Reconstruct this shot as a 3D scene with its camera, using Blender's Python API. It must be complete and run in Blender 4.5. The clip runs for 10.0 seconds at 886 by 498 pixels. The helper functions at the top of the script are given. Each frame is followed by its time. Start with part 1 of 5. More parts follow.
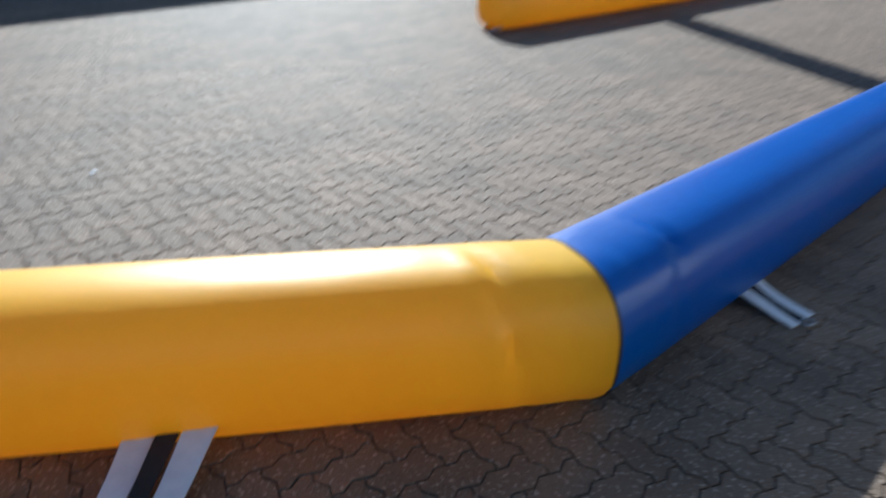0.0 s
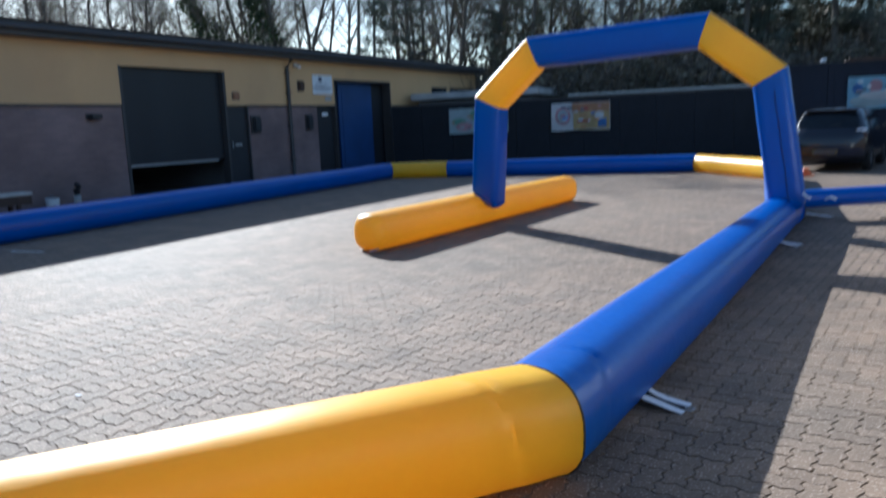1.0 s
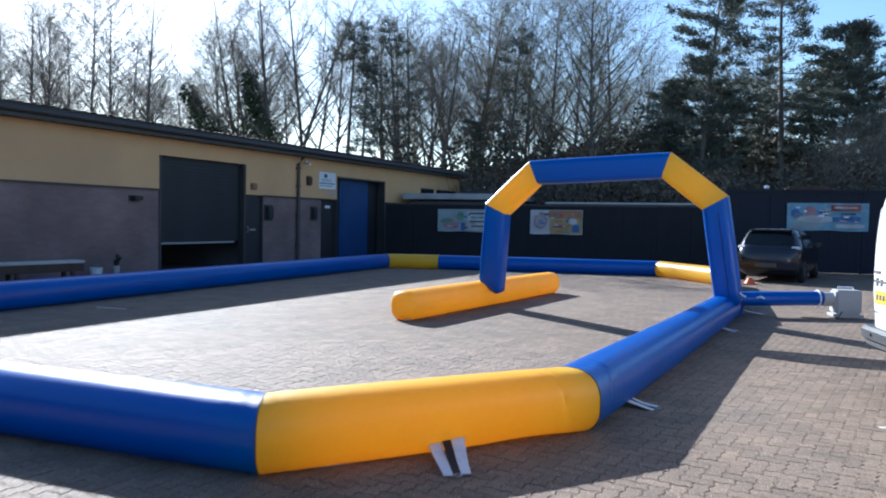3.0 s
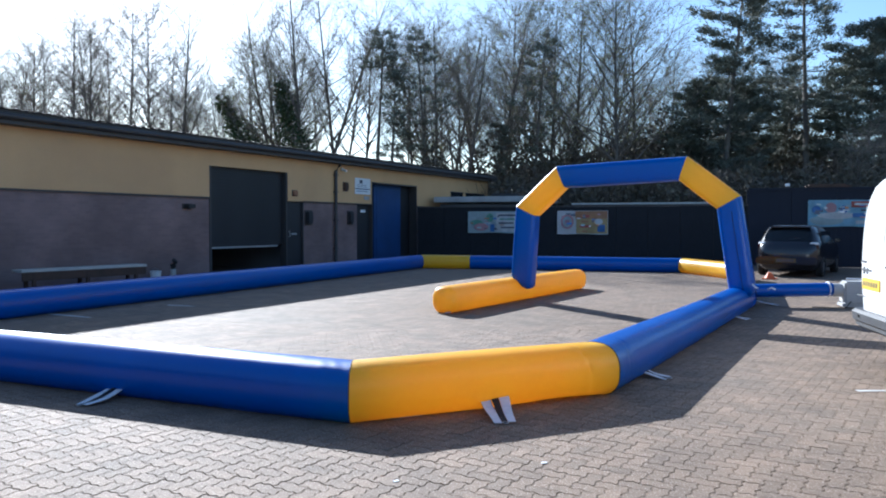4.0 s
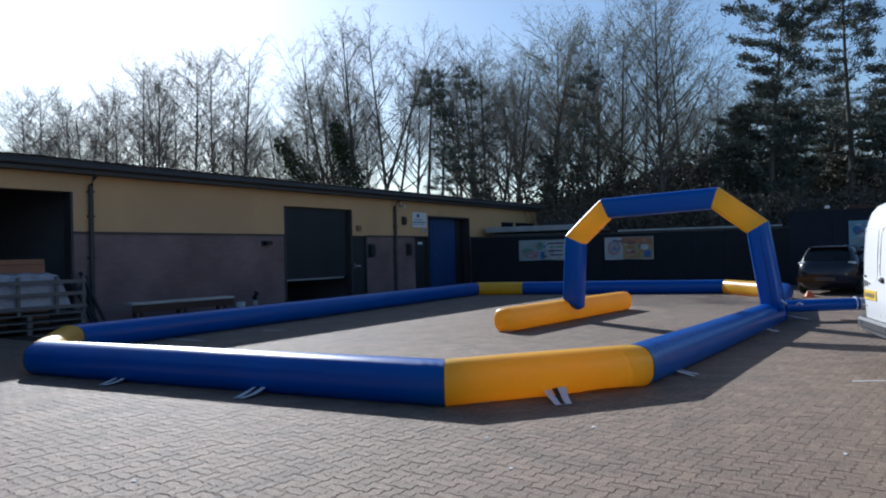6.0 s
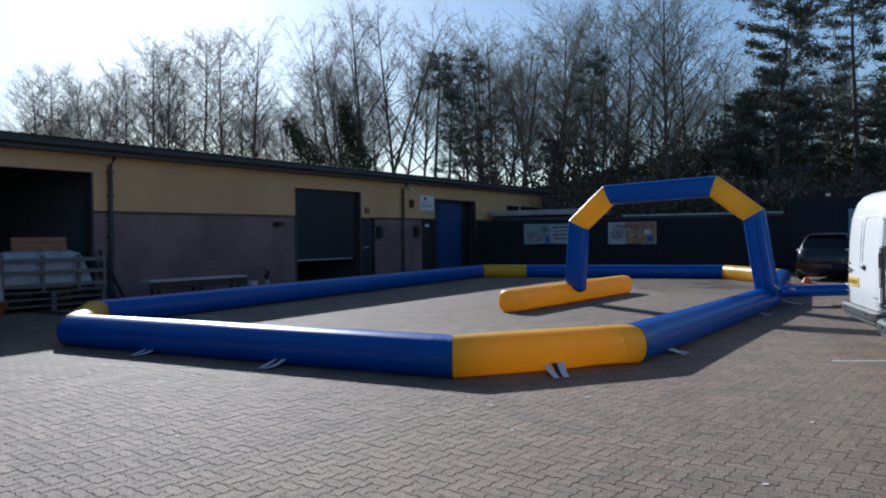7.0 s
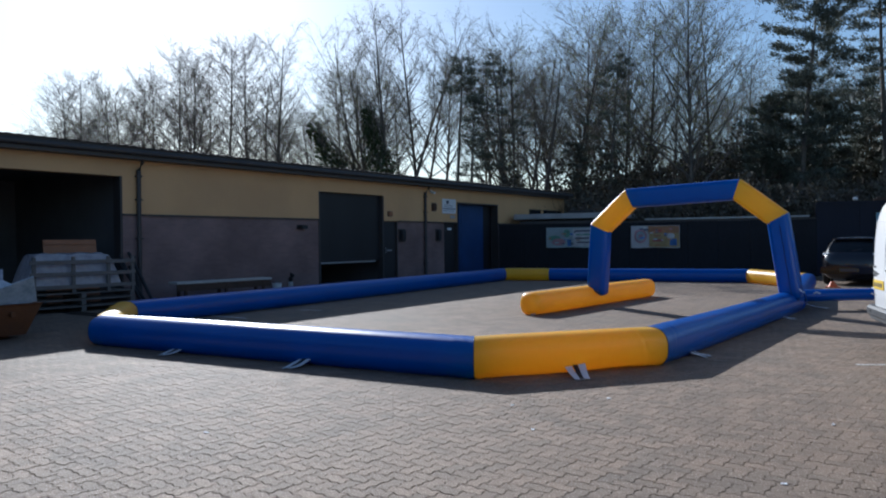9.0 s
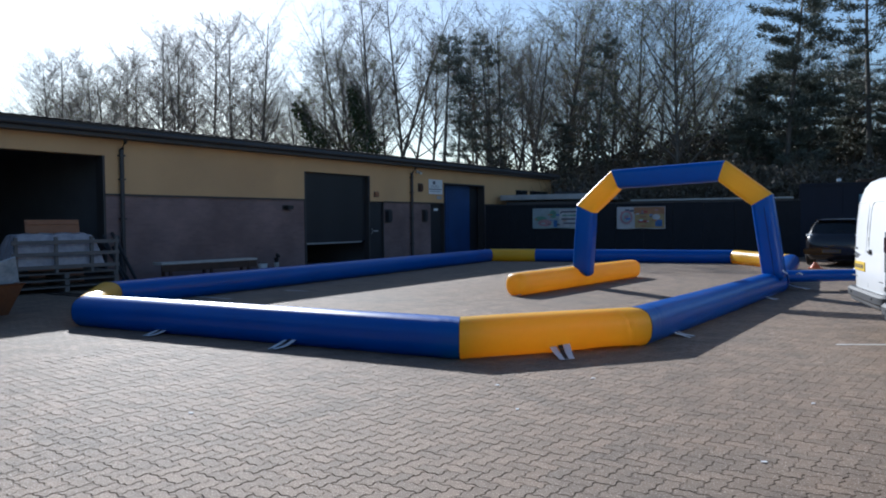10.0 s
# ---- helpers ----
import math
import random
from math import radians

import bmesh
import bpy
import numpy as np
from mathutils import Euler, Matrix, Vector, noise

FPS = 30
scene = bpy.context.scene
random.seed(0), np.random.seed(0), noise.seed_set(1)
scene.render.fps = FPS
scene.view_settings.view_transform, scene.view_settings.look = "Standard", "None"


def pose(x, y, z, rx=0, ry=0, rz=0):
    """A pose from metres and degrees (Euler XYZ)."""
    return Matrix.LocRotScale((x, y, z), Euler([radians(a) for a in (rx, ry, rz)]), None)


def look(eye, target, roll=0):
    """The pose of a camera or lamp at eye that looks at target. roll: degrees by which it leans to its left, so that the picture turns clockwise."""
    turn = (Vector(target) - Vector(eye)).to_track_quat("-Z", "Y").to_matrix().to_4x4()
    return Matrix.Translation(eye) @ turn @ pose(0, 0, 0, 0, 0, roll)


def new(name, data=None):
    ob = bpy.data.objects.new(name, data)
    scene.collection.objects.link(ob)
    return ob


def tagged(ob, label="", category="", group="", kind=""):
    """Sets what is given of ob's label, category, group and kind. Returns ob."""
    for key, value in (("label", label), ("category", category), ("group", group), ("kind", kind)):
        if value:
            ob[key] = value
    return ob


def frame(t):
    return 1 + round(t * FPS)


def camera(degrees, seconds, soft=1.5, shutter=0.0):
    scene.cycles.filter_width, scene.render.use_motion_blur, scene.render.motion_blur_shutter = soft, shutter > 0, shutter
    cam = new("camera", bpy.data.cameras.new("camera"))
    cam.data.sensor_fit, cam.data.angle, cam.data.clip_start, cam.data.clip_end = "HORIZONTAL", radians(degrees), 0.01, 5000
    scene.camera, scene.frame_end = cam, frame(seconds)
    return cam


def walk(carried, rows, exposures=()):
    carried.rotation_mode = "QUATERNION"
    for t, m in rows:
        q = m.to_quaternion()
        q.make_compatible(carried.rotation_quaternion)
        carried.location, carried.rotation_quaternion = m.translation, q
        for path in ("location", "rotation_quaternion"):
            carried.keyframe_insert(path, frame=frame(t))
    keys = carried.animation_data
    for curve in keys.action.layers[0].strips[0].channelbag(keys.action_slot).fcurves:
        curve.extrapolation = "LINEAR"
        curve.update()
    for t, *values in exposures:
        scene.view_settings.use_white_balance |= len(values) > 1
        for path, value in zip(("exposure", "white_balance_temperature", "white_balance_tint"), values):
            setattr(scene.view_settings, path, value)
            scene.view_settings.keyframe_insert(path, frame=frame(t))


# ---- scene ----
cam = camera(62.2, 10.0, soft=1.9, shutter=0.5)
PATH = [
    (0, (0.690, 1.386, 1.389), (-0.631, 2.585, 0.485), 1.2),
    (0.2, (0.744, 1.196, 1.376), (-0.490, 2.584, 0.632), 1.95),
    (0.3, (0.758, 1.098, 1.382), (-0.415, 2.549, 0.661), 2.0),
    (0.5, (0.753, 0.875, 1.394), (-0.312, 2.435, 0.738), 1.5),
    (0.7, (0.776, 0.675, 1.431), (-0.317, 2.253, 0.870), 1.0),
    (1, (0.913, 0.324, 1.442), (-0.213, 1.944, 1.111), -2.4),
    (1.5, (1.037, -0.251, 1.457), (0.001, 1.454, 1.319), 1.7),
    (2, (1.203, -0.931, 1.478), (0.192, 0.793, 1.409), 0.1),
    (2.5, (1.39, -1.453, 1.494), (0.338, 0.247, 1.428), 0.6),
    (2.7, (1.42, -1.699, 1.476), (0.377, 0.006, 1.409), 0.7),
    (3.8, (1.958, -3.004, 1.5), (0.85, -1.342, 1.409), 2.0),
    (4, (2.01, -3.167, 1.475), (0.896, -1.507, 1.408), 0.1),
    (4.5, (2.22, -3.515, 1.474), (1.119, -1.847, 1.431), 0.0),
    (5, (2.452, -3.922, 1.494), (1.281, -2.301, 1.514), -1.0),
    (5.5, (2.638, -4.36, 1.479), (1.422, -2.773, 1.515), -1.5),
    (7, (3.151, -5.245, 1.508), (1.92, -3.669, 1.474), -0.7),
    (7.5, (3.215, -5.316, 1.497), (1.92, -3.792, 1.475), 0.8),
    (8, (3.22, -5.344, 1.502), (1.904, -3.838, 1.512), -0.1),
    (8.5, (3.223, -5.328, 1.503), (1.933, -3.8, 1.529), -0.4),
    (9, (3.218, -5.326, 1.492), (1.94, -3.788, 1.469), -0.6),
    (9.5, (3.215, -5.307, 1.486), (1.954, -3.756, 1.406), -0.4),
    (10, (3.222, -5.312, 1.492), (1.972, -3.752, 1.416), -0.5),
]
EXPOSURES = [(0.0, 0.84, 5400, 2), (0.5, 0.92, 5370, 4), (1.0, 1.17, 5390, 5.5), (1.5, 1.33, 5310, 7), (2.5, 1.37, 5330, 7), (4.5, 1.35, 5370, 7), (5.5, 0.78, 5490, 8), (7.0, 0.35, 5430, 7), (7.5, 0.57, 5410, 7), (8.5, 0.51, 5450, 7.5), (9.0, 0.47, 5470, 7.5), (10.0, 0.65, 5510, 7.5)]
walk(cam, [(t, look(eye, target, roll)) for t, eye, target, roll in PATH], EXPOSURES)

# ---- world and sun ----
SUN_AZ, SUN_EL = 150.5, 26.0
world = bpy.data.worlds.new("sky")
scene.world = world
world.use_nodes = True
wn = world.node_tree
sky = wn.nodes.new("ShaderNodeTexSky")
sky.sky_type = 'NISHITA'
sky.sun_disc = False
sky.sun_elevation = radians(SUN_EL)
sky.sun_rotation = radians(90 - SUN_AZ)
sky.air_density, sky.dust_density, sky.ozone_density = 1.1, 0.65, 2.2
wn.links.new(sky.outputs[0], wn.nodes["Background"].inputs[0])
wn.nodes["Background"].inputs[1].default_value = 0.072
sun_data = bpy.data.lights.new("sun", 'SUN')
sun_data.energy, sun_data.angle, sun_data.color = 5.0, radians(0.55), (1.0, 0.93, 0.84)
sun = new("sun", sun_data)
to_sun = Vector((math.cos(radians(SUN_AZ)) * math.cos(radians(SUN_EL)), math.sin(radians(SUN_AZ)) * math.cos(radians(SUN_EL)), math.sin(radians(SUN_EL))))
sun.matrix_world = look(to_sun * 80, (0, 0, 0))


# ---- materials ----
def mat(name, a, b=None, scale=6.0, rough=0.6, metal=0.0, bump=0.0, bump_scale=60.0, spec=0.5, island=0.0, coat=0.0, coat_rough=0.06, speck=None, rough_var=0.1, translucent=0.0, coords="Object", stain=None, stretch=(1, 1, 1)):
    """Two tones mixed by noise at two scales, with fine relief; stain adds a third tone in large patches."""
    m = bpy.data.materials.new(name)
    m.use_nodes = True
    nt = m.node_tree
    n, l = nt.nodes, nt.links
    p = n["Principled BSDF"]
    b = b or tuple(0.75 * c for c in a)
    tc = n.new("ShaderNodeTexCoord")
    mp = n.new("ShaderNodeMapping")
    mp.inputs["Scale"].default_value = stretch
    l.new(tc.outputs[coords], mp.inputs[0])
    big = n.new("ShaderNodeTexNoise")
    big.inputs["Scale"].default_value, big.inputs["Detail"].default_value = scale, 6
    l.new(mp.outputs[0], big.inputs["Vector"])
    fine = n.new("ShaderNodeTexNoise")
    fine.inputs["Scale"].default_value, fine.inputs["Detail"].default_value = bump_scale, 4
    l.new(mp.outputs[0], fine.inputs["Vector"])
    add = n.new("ShaderNodeMath")
    add.operation = 'MULTIPLY_ADD'
    l.new(fine.outputs[0], add.inputs[0])
    add.inputs[1].default_value = 0.45
    l.new(big.outputs[0], add.inputs[2])
    rng = n.new("ShaderNodeMapRange")
    l.new(add.outputs[0], rng.inputs[0])
    rng.inputs[1].default_value, rng.inputs[2].default_value = 0.5, 0.95
    mix = n.new("ShaderNodeMix")
    mix.data_type = 'RGBA'
    l.new(rng.outputs[0], mix.inputs[0])
    mix.inputs[6].default_value, mix.inputs[7].default_value = (*a, 1), (*b, 1)
    col = mix.outputs[2]
    if stain:
        sn = n.new("ShaderNodeTexNoise")
        sn.inputs["Scale"].default_value, sn.inputs["Detail"].default_value = stain[1], 5
        l.new(tc.outputs[coords], sn.inputs["Vector"])
        sr = n.new("ShaderNodeMapRange")
        l.new(sn.outputs[0], sr.inputs[0])
        sr.inputs[1].default_value, sr.inputs[2].default_value = 0.5, 0.68
        sr.inputs[4].default_value = stain[2]
        sm = n.new("ShaderNodeMix")
        sm.data_type = 'RGBA'
        l.new(sr.outputs[0], sm.inputs[0])
        l.new(col, sm.inputs[6])
        sm.inputs[7].default_value = (*stain[0], 1)
        col = sm.outputs[2]
    if speck:
        kn = n.new("ShaderNodeTexNoise")
        kn.inputs["Scale"].default_value, kn.inputs["Detail"].default_value = speck[1], 2
        l.new(tc.outputs[coords], kn.inputs["Vector"])
        kr = n.new("ShaderNodeMapRange")
        l.new(kn.outputs[0], kr.inputs[0])
        kr.inputs[1].default_value, kr.inputs[2].default_value = speck[2], speck[2] + 0.06
        km = n.new("ShaderNodeMix")
        km.data_type = 'RGBA'
        l.new(kr.outputs[0], km.inputs[0])
        l.new(col, km.inputs[6])
        km.inputs[7].default_value = (*speck[0], 1)
        col = km.outputs[2]
    if island:
        geo = n.new("ShaderNodeNewGeometry")
        oi = n.new("ShaderNodeObjectInfo")
        sm = n.new("ShaderNodeMath")
        l.new(geo.outputs["Random Per Island"], sm.inputs[0])
        l.new(oi.outputs["Random"], sm.inputs[1])
        fr = n.new("ShaderNodeMath")
        fr.operation = 'FRACT'
        l.new(sm.outputs[0], fr.inputs[0])
        ir = n.new("ShaderNodeMapRange")
        l.new(fr.outputs[0], ir.inputs[0])
        ir.inputs[3].default_value, ir.inputs[4].default_value = 1 - island, 1 + island
        hs = n.new("ShaderNodeHueSaturation")
        l.new(ir.outputs[0], hs.inputs["Value"])
        l.new(col, hs.inputs["Color"])
        col = hs.outputs[0]
    l.new(col, p.inputs["Base Color"])
    rr = n.new("ShaderNodeMapRange")
    l.new(fine.outputs[0], rr.inputs[0])
    rr.inputs[3].default_value, rr.inputs[4].default_value = max(0.02, rough - rough_var), min(1, rough + rough_var)
    l.new(rr.outputs[0], p.inputs["Roughness"])
    p.inputs["Metallic"].default_value = metal
    p.inputs["Specular IOR Level"].default_value = spec
    p.inputs["Coat Weight"].default_value = coat
    p.inputs["Coat Roughness"].default_value = coat_rough
    if bump:
        bp = n.new("ShaderNodeBump")
        bp.inputs["Strength"].default_value, bp.inputs["Distance"].default_value = bump, 0.01
        l.new(fine.outputs[0], bp.inputs["Height"])
        l.new(bp.outputs[0], p.inputs["Normal"])
    if translucent:
        tr = n.new("ShaderNodeBsdfTranslucent")
        l.new(col, tr.inputs[0])
        ms = n.new("ShaderNodeMixShader")
        ms.inputs[0].default_value = translucent
        l.new(p.outputs[0], ms.inputs[1])
        l.new(tr.outputs[0], ms.inputs[2])
        l.new(ms.outputs[0], n["Material Output"].inputs[0])
    return m


def brick_mat(name):
    m = bpy.data.materials.new(name)
    m.use_nodes = True
    n, l = m.node_tree.nodes, m.node_tree.links
    p = n["Principled BSDF"]
    tc = n.new("ShaderNodeTexCoord")
    sep = n.new("ShaderNodeSeparateXYZ")
    l.new(tc.outputs["Object"], sep.inputs[0])
    com = n.new("ShaderNodeCombineXYZ")
    l.new(sep.outputs[1], com.inputs[0])
    l.new(sep.outputs[2], com.inputs[1])
    br = n.new("ShaderNodeTexBrick")
    l.new(com.outputs[0], br.inputs["Vector"])
    br.inputs["Color1"].default_value = (0.218, 0.150, 0.140, 1)
    br.inputs["Color2"].default_value = (0.188, 0.130, 0.124, 1)
    br.inputs["Mortar"].default_value = (0.206, 0.152, 0.140, 1)
    br.inputs["Scale"].default_value = 1.0
    br.inputs["Mortar Size"].default_value = 0.005
    br.inputs["Brick Width"].default_value, br.inputs["Row Height"].default_value = 0.225, 0.075
    no = n.new("ShaderNodeTexNoise")
    no.inputs["Scale"].default_value, no.inputs["Detail"].default_value = 0.8, 8
    l.new(tc.outputs["Object"], no.inputs["Vector"])
    hs = n.new("ShaderNodeHueSaturation")
    mr = n.new("ShaderNodeMapRange")
    l.new(no.outputs[0], mr.inputs[0])
    mr.inputs[1].default_value, mr.inputs[2].default_value, mr.inputs[3].default_value, mr.inputs[4].default_value = 0.3, 0.7, 0.75, 1.25
    l.new(mr.outputs[0], hs.inputs["Value"])
    l.new(br.outputs[0], hs.inputs["Color"])
    l.new(hs.outputs[0], p.inputs["Base Color"])
    bp = n.new("ShaderNodeBump")
    bp.invert = True
    bp.inputs["Strength"].default_value, bp.inputs["Distance"].default_value = 0.35, 0.004
    l.new(br.outputs["Fac"], bp.inputs["Height"])
    l.new(bp.outputs[0], p.inputs["Normal"])
    p.inputs["Roughness"].default_value = 0.9
    return m


M_YEL = mat("yellow_vinyl", (0.98, 0.60, 0.016), (0.95, 0.55, 0.013), 1.5, 0.42, bump=0.05, bump_scale=25, spec=0.5, coat=0.38, coat_rough=0.40, translucent=0.40, rough_var=0.05)
M_BLU = mat("blue_vinyl", (0.002, 0.100, 0.47), (0.002, 0.086, 0.41), 1.5, 0.35, bump=0.05, bump_scale=25, spec=0.38, coat=0.26, coat_rough=0.20, translucent=0.18, rough_var=0.05)
M_WEB = mat("white_webbing", (0.78, 0.78, 0.80), (0.66, 0.67, 0.70), 20, 0.8, bump=0.3, bump_scale=300)
M_BLACKWEB = mat("black_webbing", (0.02, 0.02, 0.022), None, 20, 0.8, bump=0.3, bump_scale=300)
M_PIPING = mat("pale_seam", (0.45, 0.42, 0.42), None, 8, 0.6)
M_BLUEPIPE = mat("blue_seam", (0.08, 0.14, 0.36), None, 8, 0.5)
M_PAVER = mat("concrete_paver", (0.226, 0.152, 0.097), (0.134, 0.090, 0.058), 2.2, 0.78, bump=1.0, bump_scale=130, island=0.14, spec=0.62, stain=((0.135, 0.108, 0.082), 0.35, 0.5), speck=((0.40, 0.32, 0.25), 75, 0.60))
M_JOINT = mat("joint_sand", (0.105, 0.082, 0.064), (0.070, 0.055, 0.044), 3, 0.95, bump=0.5, bump_scale=200)
M_LINE = mat("line_paint", (0.62, 0.62, 0.60), (0.35, 0.34, 0.32), 9, 0.8)
M_BRICK = brick_mat("red_brown_brick")
M_CLAD = mat("tan_cladding", (0.64, 0.395, 0.185), (0.57, 0.35, 0.163), 0.7, 0.6, bump=0.1, stain=((0.48, 0.295, 0.145), 0.5, 0.45), stretch=(1, 1, 0.4))
# kept dark so the added unseen walls throw little light into the shade
M_UNSEENWALL = mat("unseen_wall_grey", (0.12, 0.105, 0.095), (0.095, 0.083, 0.075), 0.9, 0.85, bump=0.3, bump_scale=60, stain=((0.08, 0.07, 0.062), 0.4, 0.4))
M_FASCIA = mat("dark_fascia", (0.055, 0.05, 0.05), None, 1.5, 0.5, metal=0.0)
M_ROOF = mat("grey_roof_sheet", (0.12, 0.12, 0.12), (0.08, 0.08, 0.075), 0.8, 0.8, metal=0.0)
M_SHUT = mat("dark_shutter", (0.026, 0.027, 0.032), (0.019, 0.020, 0.024), 1.2, 0.5, metal=0.2)
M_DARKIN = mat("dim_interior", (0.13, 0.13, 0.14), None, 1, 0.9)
M_BLUEDOOR = mat("blue_door_paint", (0.022, 0.065, 0.20), (0.018, 0.05, 0.15), 1.4, 0.5)
M_DOOR = mat("black_door_paint", (0.022, 0.022, 0.026), None, 2, 0.5)
M_STEEL = mat("galvanised_steel", (0.42, 0.43, 0.44), (0.33, 0.34, 0.35), 9, 0.45, metal=0.7)
M_SIGN = mat("white_sign", (0.75, 0.76, 0.78), (0.68, 0.7, 0.72), 2, 0.4)
M_SIGNTXT = mat("dark_print", (0.06, 0.07, 0.12), None, 5, 0.5)
M_FENCE = mat("black_sheet_fence", (0.017, 0.019, 0.024), (0.011, 0.012, 0.016), 0.9, 0.7, bump=0.2, bump_scale=12, spec=0.25)
M_NAVY = mat("navy_fence_paint", (0.010, 0.015, 0.032), (0.008, 0.011, 0.022), 0.9, 0.6, spec=0.3)
M_CAPPING = mat("pale_capping", (0.42, 0.42, 0.42), (0.3, 0.3, 0.3), 2, 0.6)
M_CARB = mat("black_car_paint", (0.009, 0.008, 0.013), None, 2, 0.25, coat=0.5, rough_var=0.03)
M_CARGLASS = mat("car_glass", (0.02, 0.025, 0.03), None, 2, 0.05, rough_var=0.02, spec=0.8)
M_RED = mat("red_lens", (0.035, 0.008, 0.010), None, 3, 0.15, rough_var=0.03)
M_TYRE = mat("tyre_rubber", (0.018, 0.018, 0.018), None, 10, 0.8, bump=0.3)
M_RIM = mat("alloy_rim", (0.35, 0.35, 0.36), None, 5, 0.35, metal=0.8)
M_WHITE = mat("white_van_paint", (0.88, 0.88, 0.87), (0.84, 0.84, 0.83), 1.2, 0.3, coat=0.4, rough_var=0.04)
M_GREYPL = mat("grey_plastic", (0.10, 0.104, 0.11), None, 8, 0.6, bump=0.2, bump_scale=200)
M_BLKPL = mat("black_plastic", (0.02, 0.02, 0.022), None, 8, 0.5)
M_PLATE = mat("yellow_plate", (0.85, 0.58, 0.05), None, 5, 0.4)
M_BUMPER = mat("grey_bumper", (0.045, 0.047, 0.052), None, 8, 0.55, bump=0.2, bump_scale=200)
# darkened copy of the yellow plate, with shade put into its colour
M_SHADEPLATE = mat("shaded_yellow_plate", (0.14, 0.105, 0.04), None, 5, 0.5)
M_ORANGE = mat("orange_plastic", (0.80, 0.16, 0.03), (0.65, 0.12, 0.03), 6, 0.5)
# orange darkened to hold the shadow it stands in; brown patches are rust
M_SKIP = mat("shaded_rusty_orange_skip", (0.17, 0.062, 0.018), (0.11, 0.042, 0.016), 2.5, 0.65, bump=0.3, bump_scale=30, stain=((0.10, 0.05, 0.03), 2.0, 0.8))
M_WOOD = mat("weathered_wood", (0.20, 0.18, 0.165), (0.13, 0.115, 0.105), 5, 0.8, bump=0.4, bump_scale=40, stretch=(6, 1, 6))
# seat wood paled to carry the sky's reflection on the bench top
M_SKYLITWOOD = mat("skylit_bench_wood", (0.58, 0.55, 0.51), (0.44, 0.41, 0.38), 5, 0.7, bump=0.4, bump_scale=40, stretch=(6, 1, 6))
M_DKWOOD = mat("dark_brown_wood", (0.09, 0.045, 0.03), (0.05, 0.03, 0.02), 4, 0.7, bump=0.3)
M_BOARD = mat("brown_board", (0.36, 0.17, 0.09), (0.28, 0.13, 0.07), 2, 0.8)
M_WRAP = mat("pale_plastic_wrap", (0.42, 0.40, 0.43), (0.27, 0.26, 0.29), 7, 0.3, bump=0.9, bump_scale=11)
M_DEBRIS = mat("pale_blue_debris", (0.45, 0.52, 0.58), (0.25, 0.32, 0.38), 5, 0.5, bump=0.5, bump_scale=20)
M_BARK = mat("grey_bark", (0.16, 0.138, 0.118), (0.095, 0.082, 0.072), 6, 0.9, bump=0.5, bump_scale=30)
# twig tone raised above real twigs to imitate haze and glare
M_TWIG = mat("haze_paled_twig", (0.27, 0.235, 0.205), (0.19, 0.165, 0.145), 6, 0.9)
M_STEM = mat("dark_bramble_stem", (0.085, 0.068, 0.056), (0.055, 0.045, 0.038), 6, 0.9)
M_BUD = mat("spring_leaf", (0.24, 0.25, 0.075), (0.16, 0.18, 0.05), 3, 0.6, island=0.3, translucent=0.45)
# needles paled too, with the distance haze put into their colour
M_NEEDLE = mat("haze_paled_needles", (0.100, 0.118, 0.096), (0.125, 0.135, 0.105), 2, 0.7, island=0.35, translucent=0.12)
M_IVY = mat("ivy_leaf", (0.035, 0.06, 0.02), (0.05, 0.075, 0.03), 3, 0.5, island=0.3, translucent=0.2)
M_SCRUB = mat("scrub_leaf", (0.110, 0.090, 0.072), (0.085, 0.082, 0.055), 0.8, 0.9, island=0.4, translucent=0.08)
M_PRINT = {k: mat("print_" + k, c, None, 4, 0.45) for k, c in dict(pale=(0.60, 0.72, 0.74), white=(0.90, 0.90, 0.90), red=(0.66, 0.16, 0.13), orange=(0.66, 0.36, 0.19), yellow=(0.70, 0.54, 0.26), green=(0.25, 0.55, 0.42), blue=(0.12, 0.30, 0.68), sky=(0.42, 0.74, 0.92), dark=(0.14, 0.16, 0.22), pink=(0.72, 0.42, 0.46)).items()}


# ---- helpers of this place ----
def mesh_of(name, bm, material, smooth=True):
    me = bpy.data.meshes.new(name)
    bm.normal_update()
    bm.to_mesh(me)
    bm.free()
    me.materials.append(material)
    if smooth:
        me.polygons.foreach_set("use_smooth", [True] * len(me.polygons))
        me.set_sharp_from_angle(angle=radians(38))
    return me


def part(name, bm, material, parent=None, label="", smooth=True):
    ob = new(name, mesh_of(name, bm, material, smooth) if isinstance(bm, bmesh.types.BMesh) else bm)
    ob.parent = parent
    return tagged(ob, label)


def thing(name, label, category, m=None, group="", kind=""):
    ob = new(name)
    ob.empty_display_size = 0.2
    if m:
        ob.matrix_basis = m
    return tagged(ob, label, category, group, kind)


def box(bm, x0, x1, y0, y1, z0, z1, bevel=0.0, m=None):
    """An axis-aligned block, with bevelled edges where asked, added to bm."""
    vs = [bm.verts.new((x, y, z)) for x in (x0, x1) for y in (y0, y1) for z in (z0, z1)]
    fs = [bm.faces.new([vs[i] for i in q]) for q in ((0, 1, 3, 2), (4, 6, 7, 5), (0, 4, 5, 1), (2, 3, 7, 6), (0, 2, 6, 4), (1, 5, 7, 3))]
    if m:
        for v in vs:
            v.co = m @ v.co
    if bevel:
        es = list({e for f in fs for e in f.edges})
        bmesh.ops.bevel(bm, geom=es, offset=bevel, segments=2, affect='EDGES', clamp_overlap=True)
    return bm


def block(*a, **k):
    return box(bmesh.new(), *a, **k)


